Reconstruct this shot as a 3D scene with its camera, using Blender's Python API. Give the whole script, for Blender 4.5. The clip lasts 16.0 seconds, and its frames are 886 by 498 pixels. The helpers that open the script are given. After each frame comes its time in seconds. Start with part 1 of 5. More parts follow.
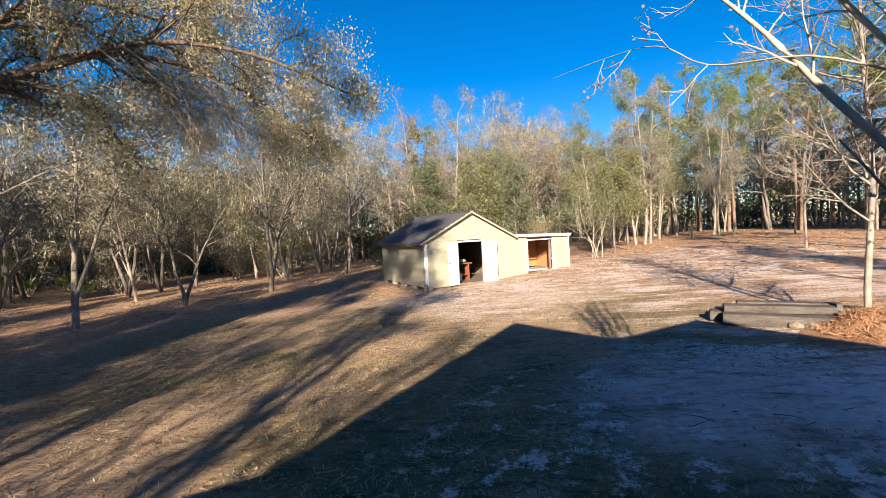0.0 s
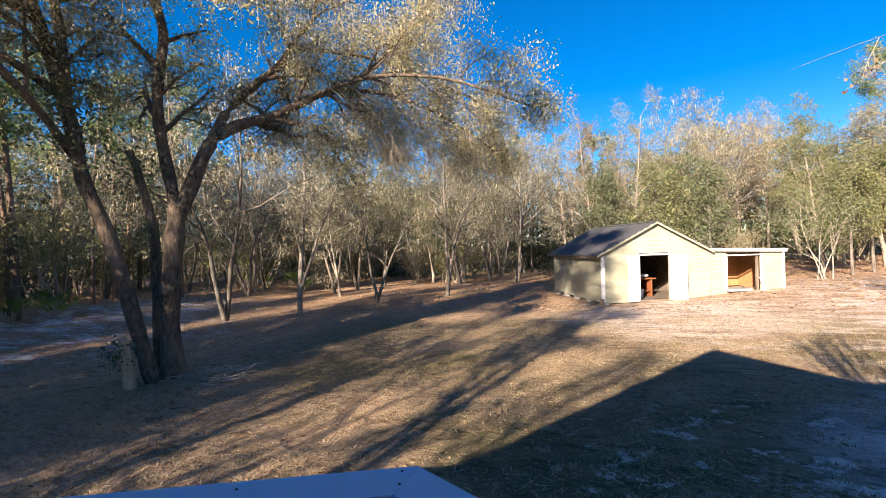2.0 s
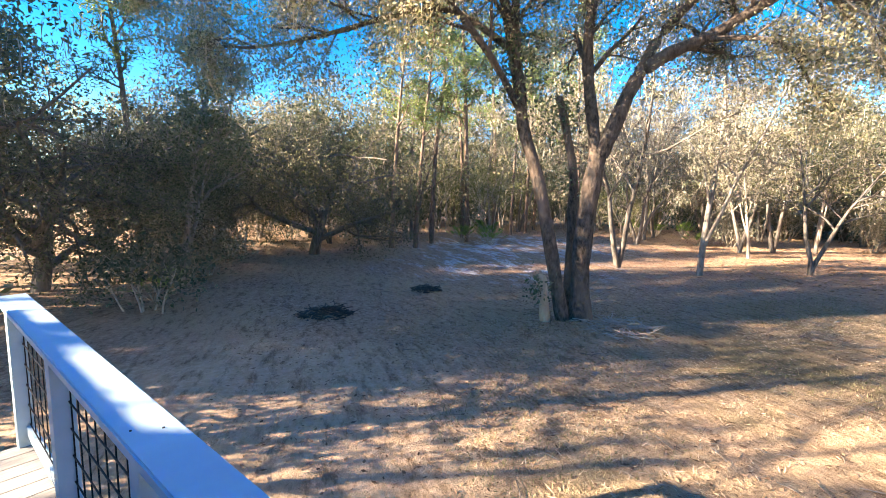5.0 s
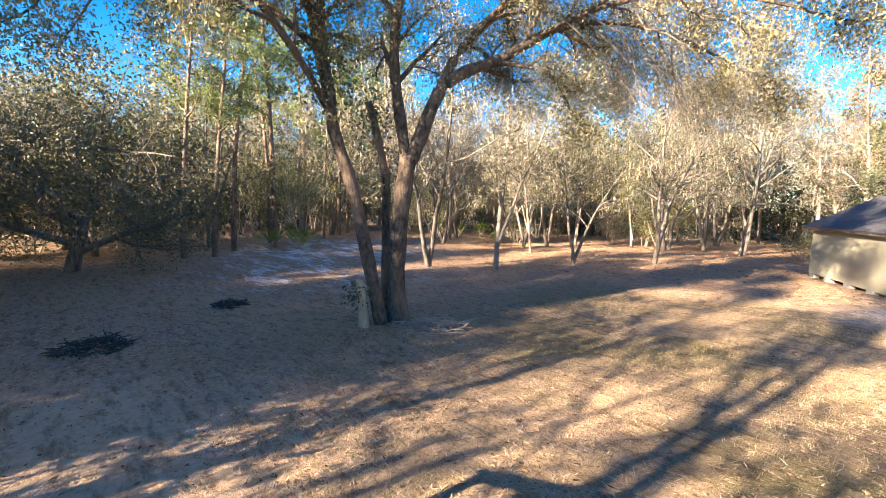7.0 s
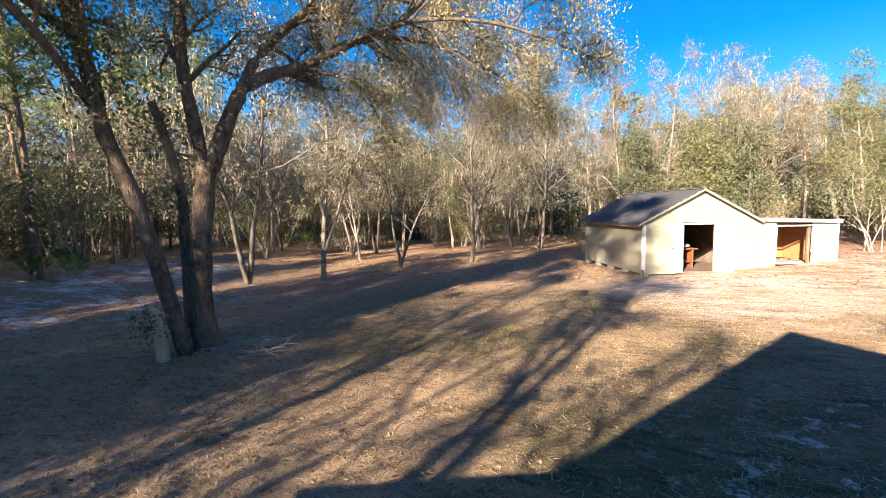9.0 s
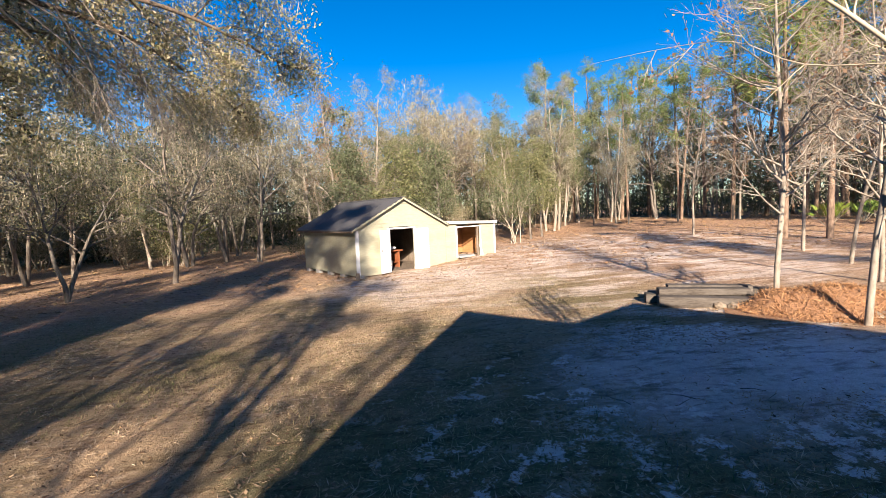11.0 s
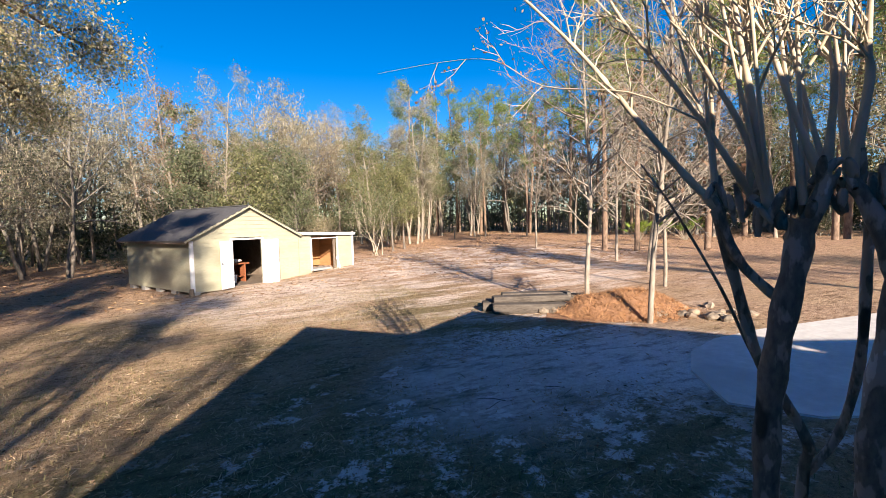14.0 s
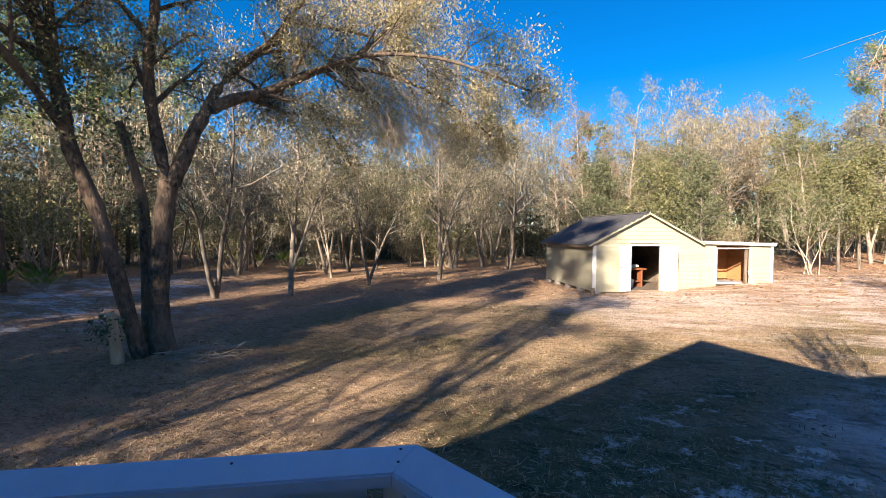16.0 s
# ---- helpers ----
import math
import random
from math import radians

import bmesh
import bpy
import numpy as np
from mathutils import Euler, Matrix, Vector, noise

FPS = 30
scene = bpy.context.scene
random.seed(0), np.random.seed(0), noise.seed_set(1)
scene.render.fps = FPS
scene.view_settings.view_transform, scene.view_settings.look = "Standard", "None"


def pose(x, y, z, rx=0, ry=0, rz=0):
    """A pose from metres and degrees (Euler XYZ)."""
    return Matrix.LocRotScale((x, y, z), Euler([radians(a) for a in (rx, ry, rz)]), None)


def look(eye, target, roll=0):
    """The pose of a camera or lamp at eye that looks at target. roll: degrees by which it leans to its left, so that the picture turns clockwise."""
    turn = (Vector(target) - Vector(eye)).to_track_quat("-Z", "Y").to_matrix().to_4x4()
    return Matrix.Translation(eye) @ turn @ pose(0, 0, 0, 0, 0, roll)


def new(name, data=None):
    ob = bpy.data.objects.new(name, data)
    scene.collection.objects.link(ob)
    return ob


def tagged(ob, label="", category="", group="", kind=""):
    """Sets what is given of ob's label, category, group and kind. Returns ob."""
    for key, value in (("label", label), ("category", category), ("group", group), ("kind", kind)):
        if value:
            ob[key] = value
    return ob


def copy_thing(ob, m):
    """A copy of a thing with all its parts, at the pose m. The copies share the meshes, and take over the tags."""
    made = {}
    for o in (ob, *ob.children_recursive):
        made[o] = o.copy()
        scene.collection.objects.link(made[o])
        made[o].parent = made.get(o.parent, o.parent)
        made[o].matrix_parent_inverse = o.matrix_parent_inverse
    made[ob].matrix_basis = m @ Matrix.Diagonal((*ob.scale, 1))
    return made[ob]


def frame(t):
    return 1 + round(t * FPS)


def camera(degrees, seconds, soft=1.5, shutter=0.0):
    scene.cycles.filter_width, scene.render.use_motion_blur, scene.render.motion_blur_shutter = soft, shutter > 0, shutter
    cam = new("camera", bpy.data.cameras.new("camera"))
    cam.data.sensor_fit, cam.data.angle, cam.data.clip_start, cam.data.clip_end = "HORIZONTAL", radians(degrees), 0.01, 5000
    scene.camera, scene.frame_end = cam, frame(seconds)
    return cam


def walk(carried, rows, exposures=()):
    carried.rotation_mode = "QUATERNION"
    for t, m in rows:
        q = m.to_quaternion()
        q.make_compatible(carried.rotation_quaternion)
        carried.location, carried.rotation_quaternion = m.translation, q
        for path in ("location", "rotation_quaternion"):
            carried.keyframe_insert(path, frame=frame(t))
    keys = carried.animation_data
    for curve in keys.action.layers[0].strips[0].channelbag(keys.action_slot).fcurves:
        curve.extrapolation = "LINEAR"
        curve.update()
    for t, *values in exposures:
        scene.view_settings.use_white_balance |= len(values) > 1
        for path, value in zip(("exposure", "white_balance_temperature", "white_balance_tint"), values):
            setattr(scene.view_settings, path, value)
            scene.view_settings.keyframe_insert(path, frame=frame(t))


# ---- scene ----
cam = camera(89.8, 16.0, soft=0.9)
PATH = [
    (0, (1.839, 3.16, 2.491), (1.677, 5.152, 2.416), -2.9),
    (0.5, (1.837, 3.157, 2.479), (1.677, 5.149, 2.417), -2.7),
    (1, (1.825, 3.168, 2.477), (1.65, 5.159, 2.423), -2.6),
    (1.5, (1.767, 3.103, 2.488), (1.285, 5.044, 2.464), -2.2),
    (2, (1.575, 2.989, 2.501), (0.705, 4.79, 2.499), -1.5),
    (2.5, (1.372, 2.876, 2.513), (0.046, 4.373, 2.512), -1.1),
    (3, (1.127, 2.895, 2.516), (-0.453, 4.121, 2.499), -1.5),
    (3.5, (0.923, 2.983, 2.522), (-0.808, 3.983, 2.489), -1.1),
    (3.7, (0.849, 3.011, 2.523), (-0.941, 3.9, 2.453), 0.2),
    (5.8, (0.132, 3.222, 2.606), (-1.761, 3.811, 2.344), 1.3),
    (6, (0.114, 3.229, 2.609), (-1.721, 3.983, 2.36), 1.4),
    (6.5, (0.148, 3.207, 2.617), (-1.497, 4.323, 2.388), 1.6),
    (7, (0.149, 3.22, 2.63), (-1.336, 4.542, 2.417), 1.7),
    (7.5, (0.151, 3.258, 2.638), (-1.202, 4.718, 2.44), 1.0),
    (8, (0.192, 3.314, 2.638), (-1.061, 4.861, 2.451), 0.7),
    (8.5, (0.287, 3.359, 2.628), (-0.83, 5.008, 2.452), -0.1),
    (9, (0.403, 3.381, 2.613), (-0.504, 5.156, 2.444), -0.6),
    (9.5, (0.462, 3.391, 2.622), (-0.218, 5.265, 2.461), -1.8),
    (10, (0.517, 3.395, 2.619), (0.161, 5.356, 2.454), -2.1),
    (10.2, (0.554, 3.406, 2.617), (0.342, 5.388, 2.454), -2.1),
    (12.3, (1.105, 3.566, 2.539), (1.763, 5.45, 2.409), -2.8),
    (12.5, (1.166, 3.533, 2.537), (1.869, 5.401, 2.407), -2.8),
    (13, (1.283, 3.49, 2.514), (2.132, 5.295, 2.372), -2.7),
    (13.5, (1.371, 3.501, 2.509), (2.238, 5.297, 2.368), -2.3),
    (14, (1.445, 3.491, 2.524), (2.248, 5.319, 2.404), -1.3),
    (14.5, (1.522, 3.388, 2.506), (1.923, 5.346, 2.423), -0.4),
    (15, (1.589, 3.254, 2.507), (1.606, 5.253, 2.44), -0.1),
    (15.5, (1.59, 3.145, 2.488), (1.103, 5.084, 2.434), -0.0),
    (16, (1.524, 3.005, 2.476), (0.686, 4.82, 2.406), 0.3),
]
walk(cam, [(t, look(eye, at, roll)) for t, eye, at, roll in PATH],
     [(0, 1.6, 6500, 11), (1.5, 1.65, 6500, 11), (2.5, 2.2, 6550, 11), (3.5, 2.9, 6450, 11), (6, 3.2, 7100, 13), (7.5, 2.7, 6950, 13), (9, 2.15, 6700, 12),
      (10, 1.8, 6550, 11), (12.5, 1.6, 6350, 11), (15, 1.55, 6400, 11), (16, 1.8, 6550, 12)])

# ---- light ----
SUN_EL, SUN_YAW = radians(21), radians(174.3)      # height, and heading to the sun (turned left from +y)
TO_SUN = Vector((-math.sin(SUN_YAW) * math.cos(SUN_EL), math.cos(SUN_YAW) * math.cos(SUN_EL), math.sin(SUN_EL)))
world = bpy.data.worlds.new("world")
scene.world = world
world.use_nodes = True
wn = world.node_tree
sky = wn.nodes.new("ShaderNodeTexSky")
sky.sky_type, sky.sun_disc = "NISHITA", False
sky.sun_elevation, sky.sun_rotation = SUN_EL, -SUN_YAW
sky.air_density, sky.dust_density, sky.ozone_density = 1.0, 0.0, 4.0
deep = wn.nodes.new("ShaderNodeHueSaturation")
deep.inputs["Saturation"].default_value = 1.40
deep.inputs["Hue"].default_value = 0.508
wn.links.new(sky.outputs[0], deep.inputs["Color"])
wn.links.new(deep.outputs[0], wn.nodes["Background"].inputs[0])
wn.nodes["Background"].inputs[1].default_value = 0.055
sun = new("sun", bpy.data.lights.new("sun", "SUN"))
sun.data.energy, sun.data.angle, sun.data.color = 5.0, radians(0.55), (1.0, 0.84, 0.67)
sun.matrix_world = look(TO_SUN * 60, (0, 0, 0))

# ---- materials ----
def mat(name, rough=0.8, metal=0.0):
    m = bpy.data.materials.new(name)
    m.use_nodes = True
    b = m.node_tree.nodes["Principled BSDF"]
    b.inputs["Roughness"].default_value, b.inputs["Metallic"].default_value = rough, metal
    b.inputs["Specular IOR Level"].default_value = 0.25
    return m, m.node_tree, b


def node(t, kind, **sockets):
    n = t.nodes.new(kind)
    for key, value in sockets.items():
        n.inputs[key.replace("_", " ")].default_value = value
    return n


def noise_of(t, vector, scale, detail=4.0, rough=0.6):
    n = node(t, "ShaderNodeTexNoise", Scale=scale, Detail=detail, Roughness=rough)
    t.links.new(vector, n.inputs["Vector"])
    return n.outputs["Fac"]


def ramp(t, fac, stops):
    r = t.nodes.new("ShaderNodeValToRGB")
    while len(r.color_ramp.elements) < len(stops):
        r.color_ramp.elements.new(0.5)
    for e, (p, c) in zip(r.color_ramp.elements, stops):
        e.position, e.color = p, (*c, 1) if len(c) == 3 else (c[0], c[0], c[0], 1)
    t.links.new(fac, r.inputs[0])
    return r.outputs[0]


def mix(t, fac, a, b, mode="MIX"):
    n = t.nodes.new("ShaderNodeMix")
    n.data_type, n.blend_type = "RGBA", mode
    for sock, v in ((n.inputs[0], fac), (n.inputs[6], a), (n.inputs[7], b)):
        if isinstance(v, (int, float)):
            sock.default_value = v
        elif isinstance(v, tuple):
            sock.default_value = (*v, 1)
        else:
            t.links.new(v, sock)
    return n.outputs[2]


def bump(t, b, height, strength=0.4, dist=0.02):
    n = node(t, "ShaderNodeBump", Strength=strength, Distance=dist)
    t.links.new(height, n.inputs["Height"])
    t.links.new(n.outputs[0], b.inputs["Normal"])


def coords(t, kind="Object"):
    return t.nodes.new("ShaderNodeTexCoord").outputs[kind]


def grainy(name, dark, light, scale, rough=0.8, stretch=(1, 1, 1), stain=None, bumpy=0.3, dist=0.01, metal=0.0, vary=0.0):
    """A surface with fine grain, broad stains and relief."""
    m, t, b = mat(name, rough, metal)
    mp = node(t, "ShaderNodeMapping", Scale=stretch)
    t.links.new(coords(t), mp.inputs[0])
    v = mp.outputs[0]
    fine = noise_of(t, v, scale, 6, 0.65)
    col = ramp(t, fine, [(0.3, dark), (0.7, light)])
    if stain:
        broad = noise_of(t, v, scale * 0.12, 3)
        col = mix(t, ramp(t, broad, [(0.45, (0,)), (0.7, (0.7,))]), col, stain)
    if vary:
        info = t.nodes.new("ShaderNodeObjectInfo")
        r = ramp(t, info.outputs["Random"], [(0, (1 - vary,) * 3), (1, (1 + vary * 0.3,) * 3)])
        col = mix(t, 1.0, col, r, "MULTIPLY")
    t.links.new(col, b.inputs["Base Color"])
    bump(t, b, fine, bumpy, dist)
    return m


def leafy(name, cols, through_light=0.35, rough=0.55):
    """Leaves: each one takes its own tone; some light passes through."""
    m, t, b = mat(name, rough)
    geo = t.nodes.new("ShaderNodeNewGeometry")
    info = t.nodes.new("ShaderNodeObjectInfo")
    n = len(cols)
    col = ramp(t, geo.outputs["Random Per Island"], [(i / max(1, n - 1), c) for i, c in enumerate(cols)])
    tone = ramp(t, info.outputs["Random"], [(0, (0.78, 0.80, 0.85)), (0.5, (1, 1, 1)), (1, (1.12, 1.02, 0.86))])
    col = mix(t, 1.0, col, tone, "MULTIPLY")
    t.links.new(col, b.inputs["Base Color"])
    tr = t.nodes.new("ShaderNodeBsdfTranslucent")
    t.links.new(col, tr.inputs[0])
    ms = node(t, "ShaderNodeMixShader", Fac=through_light)
    t.links.new(b.outputs[0], ms.inputs[1])
    t.links.new(tr.outputs[0], ms.inputs[2])
    t.links.new(ms.outputs[0], t.nodes["Material Output"].inputs[0])
    return m


BARK = grainy("bark", (0.06, 0.05, 0.04), (0.27, 0.23, 0.19), 9, 0.9, (1, 1, 0.25), (0.20, 0.20, 0.18), 0.8, 0.03)
PALE_BARK = grainy("pale_bark", (0.15, 0.125, 0.10), (0.42, 0.365, 0.295), 8, 0.85, (1, 1, 0.4), (0.16, 0.14, 0.11), 0.4, 0.01)
PINE_BARK = grainy("pine_bark", (0.08, 0.055, 0.04), (0.30, 0.21, 0.15), 7, 0.9, (1, 1, 0.4), None, 0.8, 0.03)
TWIG = grainy("twig", (0.28, 0.24, 0.18), (0.56, 0.49, 0.39), 5, 0.9)
OAK_LEAF = leafy("oak_leaf", [(0.065, 0.08, 0.04), (0.125, 0.14, 0.075), (0.19, 0.195, 0.12), (0.26, 0.235, 0.16)])
GREY_LEAF = leafy("grey_leaf", [(0.16, 0.155, 0.10), (0.27, 0.25, 0.175), (0.40, 0.365, 0.28), (0.21, 0.215, 0.12)])
GREEN_LEAF = leafy("green_leaf", [(0.08, 0.10, 0.045), (0.17, 0.19, 0.095), (0.26, 0.27, 0.155)])
PINE_LEAF = leafy("pine_leaf", [(0.09, 0.14, 0.045), (0.18, 0.24, 0.07), (0.27, 0.30, 0.11)])
RUST_LEAF = leafy("rust_leaf", [(0.20, 0.10, 0.06), (0.30, 0.19, 0.12), (0.26, 0.22, 0.15)])
MOSS = leafy("hanging_moss", [(0.36, 0.33, 0.24), (0.54, 0.49, 0.38), (0.44, 0.40, 0.29)], 0.25, 0.9)

# ---- building helpers ----
def mesh_of(name, verts, faces, material, smooth=False):
    me = bpy.data.meshes.new(name)
    me.from_pydata([tuple(v) for v in verts], [], [tuple(f) for f in faces])
    me.materials.append(material)
    if smooth:
        me.polygons.foreach_set("use_smooth", [True] * len(me.polygons))
    me.update()
    return me


def quads_mesh(name, corners, material):
    """corners: (n, 4, 3) array; every quad stands alone."""
    n = len(corners)
    me = bpy.data.meshes.new(name)
    me.vertices.add(n * 4)
    me.vertices.foreach_set("co", np.asarray(corners, dtype=np.float32).ravel())
    me.loops.add(n * 4)
    me.loops.foreach_set("vertex_index", np.arange(n * 4, dtype=np.int32))
    me.polygons.add(n)
    me.polygons.foreach_set("loop_start", np.arange(0, n * 4, 4, dtype=np.int32))
    me.materials.append(material)
    me.update(calc_edges=True)
    return me


def child(name, me, parent, label=""):
    ob = new(name, me)
    ob.parent = parent
    return tagged(ob, label)


def part(name, bm, material, parent=None, label="", smooth=False):
    me = bpy.data.meshes.new(name)
    bm.to_mesh(me)
    bm.free()
    me.materials.append(material)
    if smooth:
        me.polygons.foreach_set("use_smooth", [True] * len(me.polygons))
    ob = new(name, me)
    if parent:
        ob.parent = parent
    return tagged(ob, label)


def box_bm(bm, size, at=(0, 0, 0), turn=None, bevel=0.0):
    """Adds a bevelled block to bm."""
    m = Matrix.Translation(at) @ (turn or Matrix()) @ Matrix.Diagonal((*size, 1))
    made = bmesh.ops.create_cube(bm, size=1.0, matrix=m)
    if bevel:
        edges = list({e for v in made["verts"] for e in v.link_edges})
        bmesh.ops.bevel(bm, geom=edges, offset=bevel, segments=2, affect="EDGES", profile=0.6)
    return bm


def box(size, at=(0, 0, 0), turn=None, bevel=0.0):
    return box_bm(bmesh.new(), size, at, turn, bevel)


def hull_xy(bm, outline, z0, z1):
    """Adds an upright prism over an outline in x and y."""
    lo = [bm.verts.new((x, y, z0)) for x, y in outline]
    hi = [bm.verts.new((x, y, z1)) for x, y in outline]
    n = len(lo)
    bm.faces.new(hi)
    bm.faces.new(lo[::-1])
    for i in range(n):
        bm.faces.new((lo[i], lo[(i + 1) % n], hi[(i + 1) % n], hi[i]))
    bmesh.ops.recalc_face_normals(bm, faces=bm.faces)
    return bm


class Wood:
    """Collects limbs as tubes, and the places where leaves grow."""

    def __init__(self, seed):
        self.rng = np.random.default_rng(seed)
        self.v, self.f, self.tips, self.bole = [], [], [], 0.25

    def tube(self, pts, radii, sides):
        pts = np.asarray(pts, float)
        base = len(self.v)
        for i, p in enumerate(pts):
            d = pts[min(i + 1, len(pts) - 1)] - pts[max(i - 1, 0)]
            d = d / (np.linalg.norm(d) + 1e-9)
            a = np.cross(d, (0.31, 0.77, 0.55) if abs(d[2]) > 0.8 else (0, 0, 1))
            a /= np.linalg.norm(a) + 1e-9
            b = np.cross(d, a)
            for k in range(sides):
                w = 2 * math.pi * k / sides
                self.v.append(p + radii[i] * (math.cos(w) * a + math.sin(w) * b))
        for i in range(len(pts) - 1):
            for k in range(sides):
                a0, b0 = base + i * sides + k, base + i * sides + (k + 1) % sides
                self.f.append((a0, b0, b0 + sides, a0 + sides))

    def limb(self, start, way, length, r0, r1, level, spec):
        """Grows a limb with its twigs. spec: per level (children, length ratio, spread, wander, lift, sides, steps)."""
        rng = self.rng
        kids, ratio, spread, wander, lift, sides, steps = spec[level]
        p, d = np.array(start, float), np.array(way, float) / np.linalg.norm(way)
        pts, dirs = [p.copy()], [d.copy()]
        for i in range(steps):
            d = d + rng.normal(0, wander, 3) + np.array((0, 0, lift))
            d /= np.linalg.norm(d)
            p = p + d * length / steps
            pts.append(p.copy())
            dirs.append(d.copy())
        radii = np.linspace(r0, r1, len(pts))
        self.tube(pts, radii, sides)
        self.branch(pts, dirs, radii, length, level, spec, self.bole if level == 0 else 0.25)
        return pts

    def branch(self, pts, dirs, radii, length, level, spec, first=0.25):
        rng = self.rng
        kids, ratio, spread, wander, lift, sides, steps = spec[level]
        if level + 1 >= len(spec):
            for i in range(1, len(pts)):
                self.tips.append((pts[i], dirs[i]))
            return
        for k in range(kids):
            at = first + (1 - first) * (k + rng.random()) / kids
            x = at * (len(pts) - 1)
            i = min(int(x), len(pts) - 2)
            q = pts[i] + (pts[i + 1] - pts[i]) * (x - i)
            side = rng.normal(0, 1, 3)
            side -= side.dot(dirs[i]) * dirs[i]
            side /= np.linalg.norm(side) + 1e-9
            w = dirs[i] * math.cos(spread) + side * math.sin(spread)
            ln = length * ratio * (1.15 - 0.6 * at) * rng.uniform(0.7, 1.3)
            r = min(radii[i] * 0.75, max(0.004, radii[i] * (0.45 + 0.25 * rng.random())))
            self.limb(q, w, ln, r, r * 0.35, level + 1, spec)

    def leaves(self, count, size, spread, droop=0.0, aspect=0.5):
        """Leaf quads scattered round the twig ends."""
        rng = self.rng
        P = np.array([t[0] for t in self.tips])
        pick = self.even_tips(count)
        c = P[pick] + rng.normal(0, spread, (count, 3)) * np.array((1, 1, 0.8))
        c[:, 2] -= np.abs(rng.normal(0, droop, count)) if droop else 0
        return leaf_quads(rng, c, size, aspect)

    def even_tips(self, count, cell=0.45):
        """Picks twig ends so that crowded places get no more than their share."""
        P = np.array([t[0] for t in self.tips])
        _, where, crowd = np.unique(np.floor(P / cell).astype(int), axis=0, return_inverse=True, return_counts=True)
        weight = crowd[where.ravel()] ** -0.65
        return self.rng.choice(len(P), count, p=weight / weight.sum())

    def mesh(self, name, material):
        return mesh_of(name, self.v, self.f, material, True)


def leaf_quads(rng, c, size, aspect=0.5, hang=False):
    n = len(c)
    a = rng.normal(0, 1, (n, 3))
    if hang:
        a[:, :2] *= 0.25
        a[:, 2] = -np.abs(a[:, 2]) - 0.8
    a /= np.linalg.norm(a, axis=1)[:, None]
    b = np.cross(a, rng.normal(0, 1, (n, 3)))
    b /= np.linalg.norm(b, axis=1)[:, None] + 1e-9
    s = size * rng.uniform(0.6, 1.35, n)[:, None]
    a, b = a * s, b * s * aspect
    return np.stack([c - a, c + b - a * 0.1, c + a, c - b - a * 0.1], axis=1)


def tree_thing(name, label, wood, bark, sets, category="tree", group=""):
    """sets: (part name, quads, material) for leaves and moss."""
    e = tagged(new(name), label, category, group)
    child("trunk", wood.mesh("trunk", bark), e)
    for pname, q, m in sets:
        tagged(child(pname, quads_mesh(pname, q, m), e), kind="stuff")
    return e

# ---- ground ----
def swell(x, y, cx, cy, r):
    return math.exp(-((x - cx) ** 2 + (y - cy) ** 2) / (r * r))


def ground_z(x, y):
    """Height of the ground: higher to the east, lower to the west, with gentle humps."""
    t = max(-18.0, min(30.0, x))
    d = math.hypot(x, y)
    n = noise.noise(Vector((x * 0.09, y * 0.09, 3.1))) * 0.05 * min(2.5, d / 12)
    n += noise.noise(Vector((x * 0.9, y * 0.9, 7.7))) * 0.022
    n *= max(0.0, min(1.0, (math.hypot(x - 10.6, y - 6.3) - 4.2) / 2))
    return 0.035 * t + n + 0.16 * swell(x, y, 7, 26.5, 4) + 0.16 * swell(x, y, -8.1, 8.9, 1.6)


